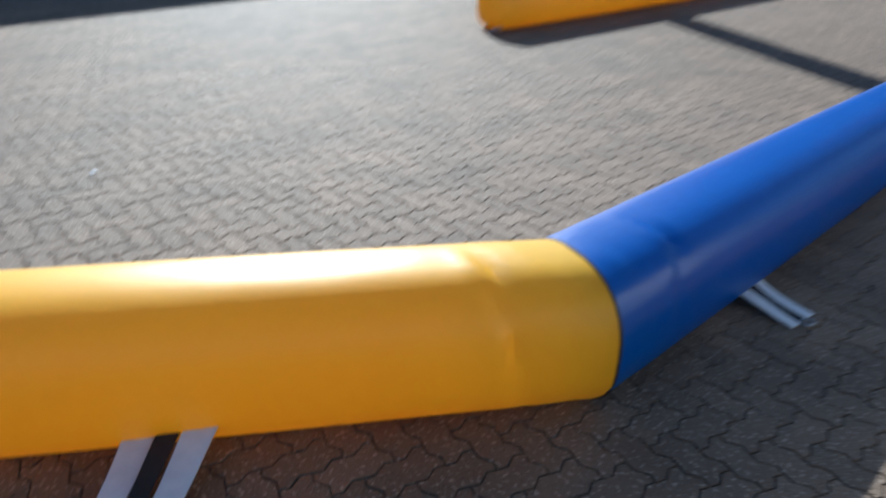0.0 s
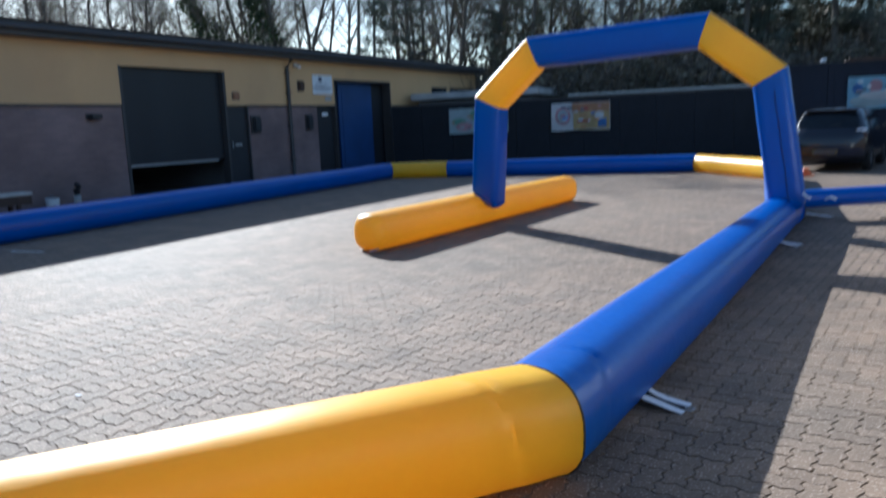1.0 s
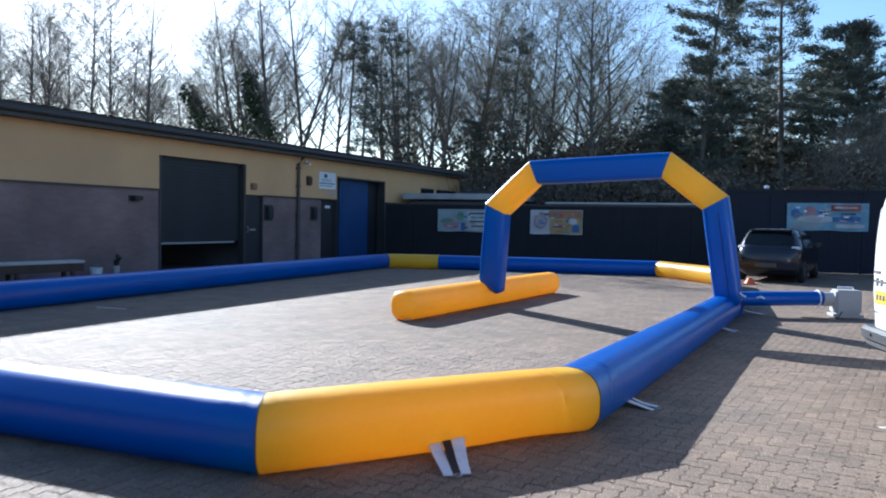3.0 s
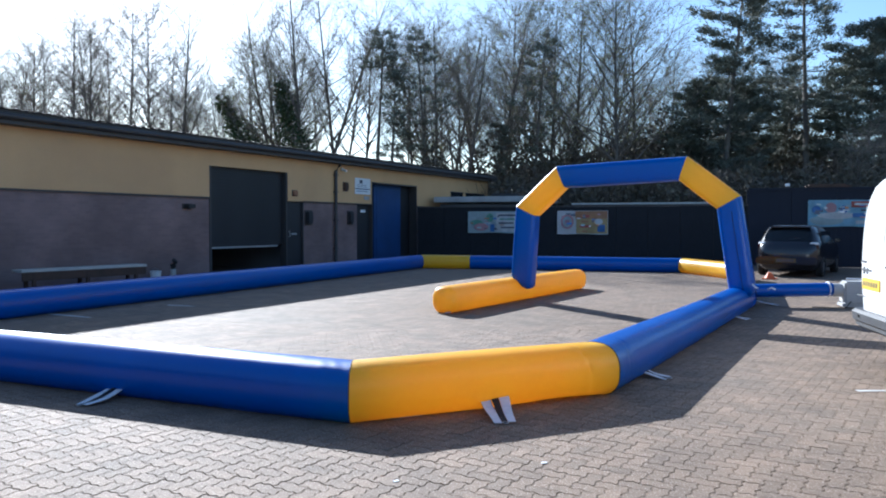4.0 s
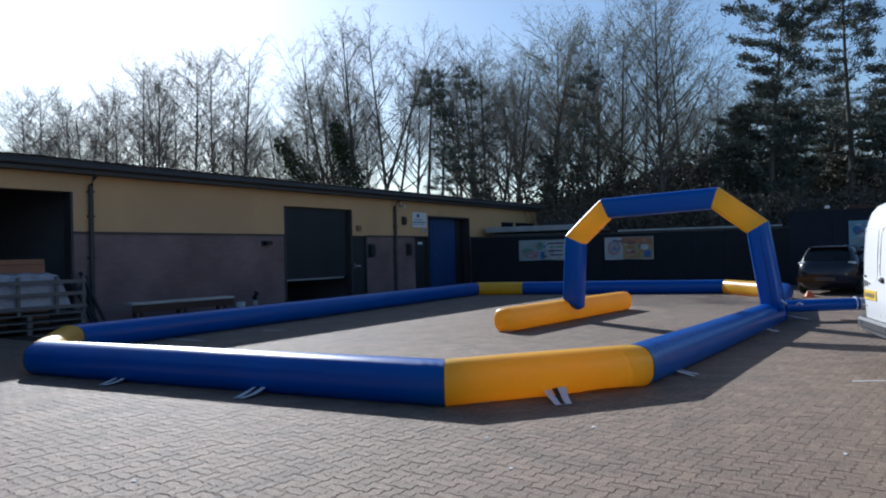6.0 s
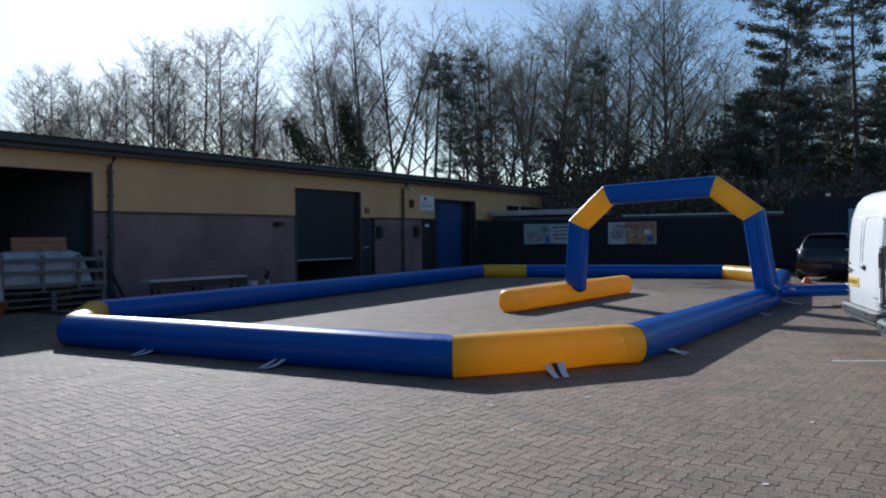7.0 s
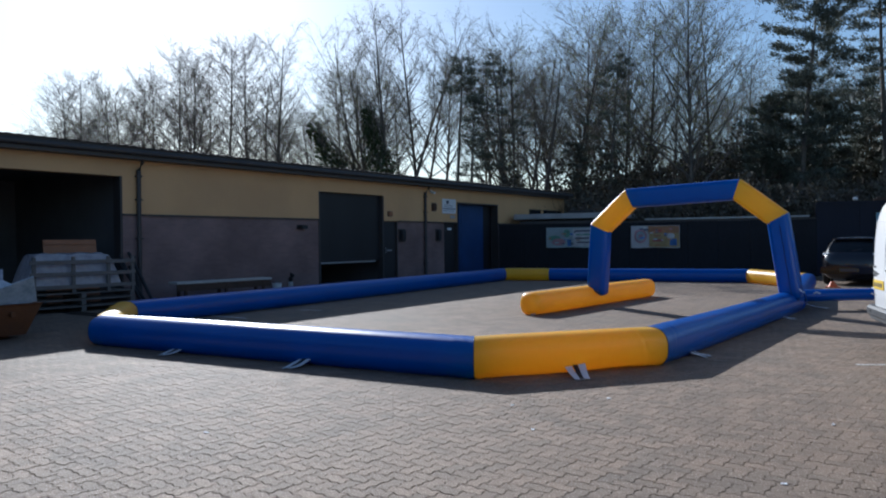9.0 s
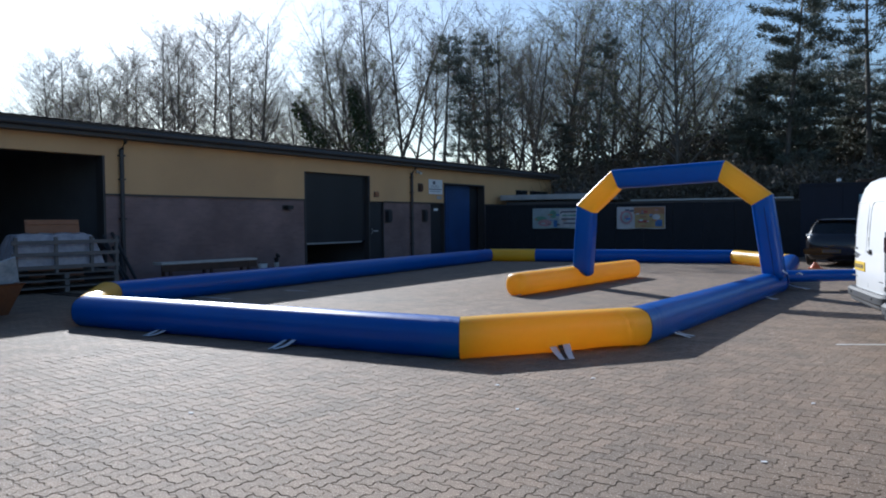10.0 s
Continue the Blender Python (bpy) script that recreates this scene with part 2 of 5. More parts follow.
def rod(bm, pts, radii, sides=8, cap=True):
    """A round bar along points, with a radius at each."""
    pts = [Vector(p) for p in pts]
    if not hasattr(radii, "__len__"):
        radii = [radii] * len(pts)
    rings = []
    for i, p in enumerate(pts):
        d = (pts[min(i + 1, len(pts) - 1)] - pts[max(i - 1, 0)]).normalized()
        u = d.cross(Vector((0, 0, 1)) if abs(d.z) < 0.9 else Vector((1, 0, 0))).normalized()
        v = d.cross(u)
        rings.append([bm.verts.new(p + radii[i] * (math.cos(a) * u + math.sin(a) * v)) for a in (2 * math.pi * k / sides for k in range(sides))])
    for a, b in zip(rings, rings[1:]):
        for k in range(sides):
            bm.faces.new((a[k], a[(k + 1) % sides], b[(k + 1) % sides], b[k]))
    if cap:
        bm.faces.new(rings[0][::-1])
        bm.faces.new(rings[-1])
    return bm


def bar(*a, **k):
    return rod(bmesh.new(), *a, **k)


def slices(rows, sides=40, cap=True):
    """A body lofted from level slices: z, half width, rear y, front y, squareness."""
    bm = bmesh.new()
    rings = []
    for z, hw, y0, y1, n in rows:
        ring = []
        for k in range(sides):
            a = 2 * math.pi * (k + 0.5) / sides
            c, s = math.cos(a), math.sin(a)
            x = hw * math.copysign(abs(c) ** (2 / n), c)
            y = (y0 + y1) / 2 + (y1 - y0) / 2 * math.copysign(abs(s) ** (2 / n), s)
            ring.append(bm.verts.new((x, y, z)))
        rings.append(ring)
    for a, b in zip(rings, rings[1:]):
        for k in range(sides):
            bm.faces.new((a[k], a[(k + 1) % sides], b[(k + 1) % sides], b[k]))
    if cap:
        bm.faces.new(rings[0][::-1])
        bm.faces.new(rings[-1])
    return bm


def tube(p0, p1, n0, n1, ru, rv, square=2.3, flat=0.93, rings=0, sides=40, seed=0, creases=(), wrinkle=0.006, caps=(False, False), up=(0, 0, 1), sag=0.0, thin=0.0, under=0.0):
    """An inflated beam between two points, cut at its ends by planes; creases: (metres from p0, angle, spread, depth)."""
    p0, p1, n0, n1 = (Vector(v) for v in (p0, p1, n0, n1))
    ax = (p1 - p0)
    length = ax.length
    ax.normalize()
    u = Vector(up).cross(ax).normalized()
    v = ax.cross(u)
    rings = rings or max(12, int(length / 0.07))
    bm = bmesh.new()
    rows = []
    for i in range(rings + 1):
        s = i / rings
        near = math.exp(-min(s, 1 - s) * length / 0.25)
        row = []
        for k in range(sides):
            a = 2 * math.pi * k / sides
            c, d = math.cos(a), math.sin(a)
            cu = math.copysign(abs(c) ** (2 / square), c)
            cv = math.copysign(abs(d) ** (2 / square), d)
            f = 1 + 0.01 * math.sin(math.pi * s) - thin * (1 - s)
            w = noise.noise(Vector((c * 2.2 + seed, d * 2.2, s * length * 1.3)))
            w2 = noise.noise(Vector((c * 4 + seed, d * 4, s * length * 9)))
            f += wrinkle * w + wrinkle * (0.5 + 2.5 * near) * w2 - 0.012 * near
            for cm, ca, cw, cd in creases:
                da = (a - ca + math.pi) % (2 * math.pi) - math.pi
                ds = s * length - cm - 0.06 * da
                f -= cd * math.exp(-(ds / 0.018) ** 2) * math.exp(-(da / cw) ** 2)
                f += 0.5 * cd * math.exp(-((ds - 0.045) / 0.03) ** 2) * math.exp(-(da / cw) ** 2)
            r = u * (ru * cu * f) + v * max(rv * cv * f, -flat * rv + under * max(0.0, math.sin(math.pi * (s - 0.01) / 0.42)) ** 0.7 * (s < 0.43))
            d0 = -(n0.dot(r)) / n0.dot(ax)
            d1 = -(n1.dot(r)) / n1.dot(ax)
            row.append(bm.verts.new(p0 + ax * (s * length + d0 * (1 - s) + d1 * s) + r - Vector((0, 0, sag * math.sin(math.pi * s)))))
        rows.append(row)
    for a, b in zip(rows, rows[1:]):
        for k in range(sides):
            bm.faces.new((a[k], a[(k + 1) % sides], b[(k + 1) % sides], b[k]))
    for flag, row, base, n_out in ((caps[0], rows[0], p0, -1), (caps[1], rows[-1], p1, 1)):
        if flag:
            last = row
            for q, out in ((0.86, 0.055), (0.6, 0.095), (0.25, 0.115)):
                nxt = [bm.verts.new(base + (vv.co - base) * q + ax * (n_out * out)) for vv in row]
                for k in range(sides):
                    bm.faces.new((last[k], last[(k + 1) % sides], nxt[(k + 1) % sides], nxt[k]))
                last = nxt
            bm.faces.new(last)
    bmesh.ops.recalc_face_normals(bm, faces=bm.faces)
    return bm


# ---- ground ----
ground = part("ground", block(-300, 300, -300, 300, -0.5, -0.009), M_JOINT)
tagged(ground, "dark grey sandy yard ground under the paving", "ground", kind="structure")

# ---- inflatable race track ----
R, CZ = 0.230, 0.214
CORNERS = [((-1.63, 1.03), 'B'), ((-7.63, -0.14), 'Y'), ((-9.83, 1.26), 'B'), ((-12.50, 17.05), 'Y'), ((-10.88, 17.72), 'B'), ((-4.48, 19.85), 'Y'), ((-2.20, 17.5), 'B'), ((-0.80, 10.50), 'B'), ((-0.448, 2.929), 'Y')]
track = thing("inflatable_track", "low blue and yellow inflatable race track barrier on the block paving", "inflatable barrier", pose(-5.5, 9.5, 0))
corner = [Vector((x + 5.5, y - 9.5, CZ)) for (x, y), _ in CORNERS]


def miter(a, b, c):
    return ((b - a).normalized() + (c - b).normalized()).normalized()


for i, (_, tone) in enumerate(CORNERS):
    a, b, c, d = (corner[(i + k) % 9] for k in (-1, 0, 1, 2))
    cr = ()
    far = (c - b).length
    if i == 8:
        cr = ((0.27, 1.25, 0.30, 0.075), (0.30, 0.80, 0.30, 0.060), (0.27, 0.25, 0.30, 0.070), (0.25, -0.25, 0.36, 0.055), (0.10, 1.35, 0.30, 0.016), (far - 0.12, 0.9, 0.4, 0.03))
    if i == 7:
        cr = ((far - 0.36, 1.15, 0.30, 0.080), (far - 0.33, 0.75, 0.26, 0.055), (far - 0.30, 0.35, 0.3, 0.028), (far - 0.13, 1.2, 0.3, 0.018), (2.1, 1.3, 0.6, 0.02))
    if i == 0:
        cr = ((0.07, 1.05, 0.35, 0.022), (0.13, 0.95, 0.3, 0.02), (0.19, 1.1, 0.3, 0.016))
    seg = part("tube_section", tube(b, c, miter(a, b, c), miter(b, c, d), 0.234, R, square=2.45, seed=i * 3.7, thin=0.09 if i == 7 else 0.0, sag=0.018 if i == 7 else 0.0, creases=cr, rings=int(far / 0.03) if cr else 0, under=0.03 if i == 8 else 0.0), M_YEL if tone == 'Y' else M_BLU, track, ("yellow" if tone == 'Y' else "blue") + " inflated vinyl tube section")
    mn = miter(a, b, c)
    mu = Vector((0, 0, 1)).cross(mn).normalized()
    turn_k = 1 / max(0.3, mn.dot((c - b).normalized()))
    part("joint_seam", bar([b + mu * (0.2335 * turn_k * math.copysign(abs(math.cos(q)) ** (2 / 2.45), math.cos(q))) + Vector((0, 0, max(-0.93 * R, 0.2265 * math.copysign(abs(math.sin(q)) ** (2 / 2.45), math.sin(q))))) for q in (2 * math.pi * k / 40 for k in range(41))], 0.0045, 6, cap=False), M_FASCIA, seg, "dark stitched joint")
    ax = (c - b).normalized()
    out = ax.cross(Vector((0, 0, 1)))
    e = -1 if out.dot((b + c) / 2) < 0 else 1
    side = out * e
    seam = [b + (c - b) * s + side * (R * 0.55 + 0.004 * math.sin(s * 17)) + Vector((0, 0, -0.200 + 0.004 * math.sin(s * 29) + (0.03 * max(0.0, math.sin(math.pi * (s - 0.01) / 0.42)) if i == 8 and s < 0.43 else 0.0))) for s in [0.03 + 0.94 * q / 24 for q in range(25)]]
    part("seam", bar(seam, 0.008, 6), M_PIPING if tone == 'Y' else M_BLUEPIPE, seg, "pale welded base seam")


def strap(px, py, dx, dy, length=0.42, width=0.20):
    """A pair of white anchor tabs with a black strap between, from under a tube out to the ground; (dx, dy) points outwards."""
    d = Vector((dx, dy, 0)).normalized()
    s = Vector((-d.y, d.x, 0))
    o = Vector((px + 5.5, py - 9.5, 0))
    def strip(w0, w1, t, lift, taper, nseg=7):
        bm = bmesh.new()
        rows = []
        for i in range(nseg + 1):
            q = i / nseg
            h = 0.105 * (1 - q) ** 1.6 + 0.014 + lift + 0.006 * math.sin(q * 7 + w0 * 30)
            c = o - d * length * (1 - q)
            k = 1 - taper * q
            rows.append([bm.verts.new(c + s * (w * k) + Vector((0, 0, z))) for w, z in ((w0, h), (w1, h), (w1, h - t), (w0, h - t))])
        for a, b in zip(rows, rows[1:]):
            for k in range(4):
                bm.faces.new((a[k], a[(k + 1) % 4], b[(k + 1) % 4], b[k]))
        bm.faces.new(rows[0]), bm.faces.new(rows[-1][::-1])
        bmesh.ops.recalc_face_normals(bm, faces=bm.faces)
        return bm
    tab = part("anchor_tab", strip(-width / 2, -width * 0.15, 0.006, 0, 0.35), M_WEB, track, "white webbing anchor tab")
    part("anchor_tab", strip(width * 0.15, width / 2, 0.006, 0, 0.35), M_WEB, track, "white webbing anchor tab")
    part("strap", strip(-width * 0.12, width * 0.12, 0.005, 0.004, 0.4), M_BLACKWEB, tab, "black strap")
    ring = bmesh.new()
    c = o + d * 0.015 + Vector((0, 0, 0.016))
    rod(ring, [c + 0.022 * (math.cos(a) * s + math.sin(a) * d) for a in (2 * math.pi * k / 12 for k in range(13))], 0.004, 6)
    part("ring", ring, M_STEEL, tab, "steel ring")


for p in ((-5.88, -0.25, 0.12, -1), (-3.70, 0.10, 0.12, -1), (-0.605, 1.56, 0.66, -0.75, 0.46, 0.25), (-0.09, 3.82, 1, -0.1), (-0.38, 8.92, 1, -0.1), (-0.38, 11.4, 1, 0.25)):
    strap(*p)

# ---- centre island and arch ----
island = thing("inflatable_divider", "yellow inflatable tube divider lying on the paving", "inflatable barrier", pose(-4.82, 9.7, 0))
part("tube_body", tube((0.05, -2.72, CZ), (-0.06, 2.95, CZ), (0, 1, 0), (0, 1, 0), 0.235, R, square=2.6, seed=41, caps=(True, True), wrinkle=0.009), M_YEL, island, "yellow inflated vinyl tube")
part("seam", bar([(0.06 - 0.02 * q + R * 0.55, -2.9 + 0.98 * q, 0.025) for q in range(7)], 0.012, 6), M_PIPING, island, "pale base seam")

ARCH_Y = 9.92
arch = thing("inflatable_arch", "blue and yellow inflatable start arch over the track", "inflatable arch", pose(-2.7, ARCH_Y, 0))
knots = [Vector((x + 2.7, y - ARCH_Y, z)) for x, y, z in ((-4.60, 9.48, 0.40), (-4.51, 9.486, 1.733), (-3.83, 9.57, 2.365), (-1.65, 9.82, 2.448), (-0.91, 9.91, 1.85), (-0.68, 9.92, 0.36))]
for i in range(5):
    a, b = knots[i], knots[i + 1]
    n0 = miter(knots[i - 1], a, b) if i else Vector((0.55, 0, 1)).normalized()
    n1 = miter(a, b, knots[i + 2]) if i < 4 else (b - a).normalized()
    part("beam", tube(a, b, n0, n1, 0.208, 0.20, square=4.6, flat=1.2, seed=60 + i * 5, up=(-0.115, 0.993, 0), caps=(i == 0, i == 4), wrinkle=0.008), M_YEL if i in (1, 3) else M_BLU, arch, ("yellow" if i in (1, 3) else "blue") + " inflated beam")
leg_seam = [knots[4].lerp(knots[5], q / 10) + Vector((0.055 + 0.004 * math.sin(q * 2.0), -0.206, 0)) for q in range(1, 11)]
part("seam", bar(leg_seam, 0.0045, 6), M_NAVY, arch, "dark stitched seam")
part("ribbon_tie", bar([(2.22, -0.235, 0.50), (2.26, -0.25, 0.46), (2.31, -0.245, 0.44)], 0.014, 6), M_WEB, arch, "white tie strap")
part("ribbon_tie", bar([(2.44, -0.10, 0.42), (2.50, -0.16, 0.45), (2.56, -0.15, 0.42)], 0.016, 6), M_WEB, arch, "white tie strap")

# ---- blower and its inflation tube ----
blower = thing("air_blower", "grey boxy electric air blower on the paving", "blower", pose(0.80, 11.9, 0, 0, 0, 20))
part("housing", block(-0.19, 0.21, -0.18, 0.18, 0.07, 0.47, bevel=0.03), M_CAPPING, blower, "pale grey housing")
part("base", block(-0.22, 0.24, -0.2, 0.2, 0.012, 0.07, bevel=0.012), M_CAPPING, blower, "grey base tray")
part("handle", bar([(-0.12, 0, 0.46), (-0.12, 0, 0.51), (0.12, 0, 0.51), (0.12, 0, 0.46)], 0.012, 8), M_WEB, blower, "white carrying handle")
part("outlet", bar([(-0.34, 0, 0.30), (-0.17, 0, 0.30)], 0.12, 20), M_CAPPING, blower, "pale grey outlet collar")
part("cable", bar([(-0.1, -0.22, 0.12), (-0.2, -0.34, 0.03), (-0.4, -0.36, 0.012), (-0.75, -0.3, 0.012)], 0.009, 6), M_BLKPL, blower, "black cable")
feed = thing("inflation_tube", "blue inflatable feed tube running to the blower", "inflatable tube", pose(-0.1, 11.5, 0))
part("sleeve", tube((-0.75, -0.55, 0.28), (0.55, 0.29, 0.31), (1, 0, 0), (1, 0.3, 0), 0.125, 0.120, square=2.2, flat=1.1, seed=90, wrinkle=0.012, caps=(True, True)), M_BLU, feed, "blue inflated sleeve")
part("collar_strap", bar([Vector((0.50, 0.26, 0.31)) + 0.128 * Vector((-0.5 * math.cos(a), 0.85 * math.cos(a), math.sin(a))) for a in (2 * math.pi * k / 20 for k in range(21))], 0.016, 6), M_WEB, feed, "white tie strap")

# ---- building ----
WX = -15.5
BRICK_Z, EAVE0, EAVE1 = 2.24, 3.62, 3.945
# the unit stands 4.5 degrees off the yard's axis, turned about a point beside the roller shutter
TURNED = pose(-15.512, 12, 0, 0, 0, 4.51) @ pose(15.5, -12, 0)
hall = thing("industrial_unit", "single-storey industrial unit with brick base and tan cladding", "building", TURNED, kind="structure")


def wall_box(name, y0, y1, z0, z1, material, x0=0.0, x1=0.0, label="", bevel=0.0):
    return part(name, block(WX + (x0 or -0.3), WX + x1, y0, y1, z0, z1, bevel=bevel), material, hall, label)


for y0, y1 in ((-16, -1.9), (3.74, 10.67), (14.82, 17.87), (22.12, 28.8)):
    wall_box("brick_wall", y0, y1, -0.1, BRICK_Z, M_BRICK, label="dark red-brown brick wall base")
for y0, y1, z0 in ((-16, -1.9, BRICK_Z), (3.74, 10.67, BRICK_Z), (14.02, 18.79, BRICK_Z), (22.12, 28.8, BRICK_Z), (-1.9, 3.74, 3.20), (10.67, 14.02, 3.16), (18.79, 22.12, 3.10)):
    wall_box("cladding", y0, y1, z0, EAVE0 + 0.02, M_CLAD, x1=0.025, label="tan yellow cladding panel")
for y0, y1 in ((3.74, 10.67), (14.82, 18.79), (22.12, 28.8)):
    wall_box("drip_strip", y0, y1, BRICK_Z - 0.03, BRICK_Z + 0.015, M_FASCIA, x0=0.001, x1=0.05, label="dark metal drip strip")
wall_box("fascia", -16, 29.2, EAVE0, EAVE1 - 0.03, M_FASCIA, x0=-0.05, x1=0.38, label="dark eaves fascia")
part("gutter", bar([(WX + 0.42, -16, EAVE0 + 0.16), (WX + 0.42, 29.2, EAVE0 + 0.16)], 0.075, 12), M_FASCIA, hall, "dark plastic gutter")
bm = bmesh.new()
prev = None
for i in range(0, 45 * 16 + 4):
    y = -16 + i / 16
    dz = (0.0, 0.016, 0.016, 0.0)[i % 4]
    row = [bm.verts.new((x, y, z + dz)) for x, z in ((WX + 0.46, EAVE1 - 0.02), (-21.5, EAVE1 + 0.10), (-27.5, EAVE1 - 0.02))]
    if prev:
        for k in range(2):
            bm.faces.new((prev[k], row[k], row[k + 1], prev[k + 1]))
    prev = row
part("roof", bm, M_ROOF, hall, "grey corrugated roof sheeting", smooth=False)
part("back_wall", block(-27.4, -27.1, -16, 28.8, -0.1, EAVE1 - 0.06), M_CLAD, hall, "plain rear wall")
for y in (-16.2, 28.8):
    part("end_wall", block(-27.4, WX, y, y + 0.2, -0.1, EAVE1 - 0.06), M_CLAD, hall, "plain end wall")


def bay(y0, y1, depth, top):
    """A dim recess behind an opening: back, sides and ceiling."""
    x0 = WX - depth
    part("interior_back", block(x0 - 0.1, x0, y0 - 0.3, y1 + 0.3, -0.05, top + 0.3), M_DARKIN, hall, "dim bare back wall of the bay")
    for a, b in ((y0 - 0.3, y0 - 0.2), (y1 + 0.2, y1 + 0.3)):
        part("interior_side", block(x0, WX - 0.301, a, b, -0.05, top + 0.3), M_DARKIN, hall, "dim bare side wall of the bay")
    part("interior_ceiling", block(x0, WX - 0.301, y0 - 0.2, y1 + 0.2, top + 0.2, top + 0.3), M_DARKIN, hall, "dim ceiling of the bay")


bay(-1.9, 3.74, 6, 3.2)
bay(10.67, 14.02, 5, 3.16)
for y in (-1.9, 3.74):
    part("door_jamb", block(WX - 0.28, WX + 0.03, y - 0.06 if y > 0 else y, y if y > 0 else y + 0.06, 0, 3.2), M_FASCIA, hall, "dark steel door jamb")
# roller shutter, stopped short of the ground
shutter = part("roller_shutter", block(WX - 0.2, WX - 0.16, 10.7, 13.99, 0.80, 3.16), M_SHUT, hall, "dark grey roller shutter lowered to knee height")
slat_me = mesh_of("slat", block(WX - 0.165, WX - 0.13, 10.71, 13.98, 0.0, 0.094, bevel=0.012), M_SHUT)
for i in range(24):
    ob = part("slat", slat_me, None, shutter)
    ob.location.z = 0.82 + i * 0.098
part("bottom_bar", block(WX - 0.2, WX - 0.09, 10.76, 13.66, 0.745, 0.80, bevel=0.01), M_STEEL, shutter, "pale metal bottom rail")
for y0, y1 in ((10.67, 10.76), (13.93, 14.02)):
    part("guide_rail", block(WX - 0.24, WX + 0.02, y0, y1, 0, 3.16, bevel=0.008), M_FASCIA, hall, "dark guide rail")
# narrow door beside the shutter
door = part("side_door", block(WX - 0.12, WX - 0.06, 14.05, 14.78, 0.02, BRICK_Z - 0.05, bevel=0.006), M_DOOR, hall, "dark painted steel side door")
part("letter_plate", block(WX - 0.062, WX - 0.045, 14.27, 14.54, 1.12, 1.18, bevel=0.004), M_STEEL, door, "pale letter plate")
part("door_handle", bar([(WX - 0.055, 14.14, 1.06), (WX - 0.0, 14.14, 1.06), (WX - 0.0, 14.14, 1.24), (WX - 0.055, 14.14, 1.24)], 0.012, 8), M_STEEL, door, "steel pull handle")
part("door_frame", block(WX - 0.2, WX + 0.012, 14.78, 14.82, 0, BRICK_Z - 0.03), M_FASCIA, hall, "dark door frame")
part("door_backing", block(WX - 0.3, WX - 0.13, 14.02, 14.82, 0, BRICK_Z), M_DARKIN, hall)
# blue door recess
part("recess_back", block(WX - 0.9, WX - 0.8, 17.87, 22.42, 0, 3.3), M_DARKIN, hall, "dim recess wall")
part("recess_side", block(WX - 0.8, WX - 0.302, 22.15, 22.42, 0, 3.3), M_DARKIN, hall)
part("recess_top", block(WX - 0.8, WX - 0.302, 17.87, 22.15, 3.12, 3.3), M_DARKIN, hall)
bd = part("blue_door", block(WX - 0.34, WX - 0.28, 19.38, 21.32, 0.02, 3.04, bevel=0.01), M_BLUEDOOR, hall, "tall blue painted door leaf")
for z in (0.25, 1.15, 2.05):
    part("door_panel", block(WX - 0.285, WX - 0.262, 19.54, 21.16, z, z + 0.75, bevel=0.012), M_BLUEDOOR, bd)
part("door_leaf", block(WX - 0.4, WX - 0.34, 18.81, 19.37, 0.02, 3.06, bevel=0.01), M_SHUT, hall, "dark steel door leaf")
part("door_leaf", block(WX - 0.4, WX - 0.34, 21.33, 22.11, 0.02, 3.06, bevel=0.01), M_SHUT, hall, "dark steel door leaf")
part("door_leaf", block(WX - 0.16, WX - 0.1, 17.9, 18.78, 0.02, BRICK_Z - 0.04, bevel=0.01), M_DOOR, hall, "dark side door leaf")
part("vision_panel", block(WX - 0.098, WX - 0.085, 18.23, 18.53, 1.92, 2.02, bevel=0.004), M_SIGN, hall, "small white notice")
for y0, y1 in ((18.79, 18.85), (22.06, 22.118)):
    part("door_jamb", block(WX - 0.30, WX + 0.035, y0, y1, 0, 3.10, bevel=0.006), M_FASCIA, hall, "dark steel door jamb")
part("door_lintel", block(WX - 0.30, WX + 0.035, 18.79, 22.118, 3.04, 3.10, bevel=0.006), M_FASCIA, hall, "dark steel lintel")
# pipes and fittings
for y in (4.16, 16.49):
    pipe = part("drainpipe", bar([(WX + 0.30, y, EAVE0 + 0.1), (WX + 0.28, y, EAVE0 - 0.05), (WX + 0.09, y, EAVE0 - 0.25), (WX + 0.09, y, 0.12), (WX + 0.16, y, 0.05)], 0.055, 12), M_FASCIA, hall, "dark plastic drainpipe")
    for z in (0.6, 1.6, 2.6, 3.2):
        part("bracket", block(WX + 0.01, WX + 0.155, y - 0.075, y + 0.075, z, z + 0.04, bevel=0.005), M_FASCIA, pipe)
sg = part("sign_board", block(WX + 0.03, WX + 0.055, 17.69, 18.67, 2.60, 3.20, bevel=0.006), M_SIGN, hall, "white sign board with dark print")
part("printed_mark", block(WX + 0.0545, WX + 0.0585, 17.97, 18.15, 3.00, 3.13, bevel=0.003), M_SIGNTXT, sg)
for z, y0, y1, h in ((2.78, 17.71, 18.61, 0.035), (2.70, 17.76, 18.5, 0.02), (2.87, 17.79, 18.44, 0.015), (2.93, 17.81, 18.38, 0.015)):
    part("printed_bar", block(WX + 0.0545, WX + 0.0580, y0, y1, z, z + h), M_SIGNTXT, sg)
part("small_notice", block(WX + 0.03, WX + 0.045, 18.28, 18.61, 2.40, 2.53, bevel=0.003), M_CAPPING, hall, "small grey notice")


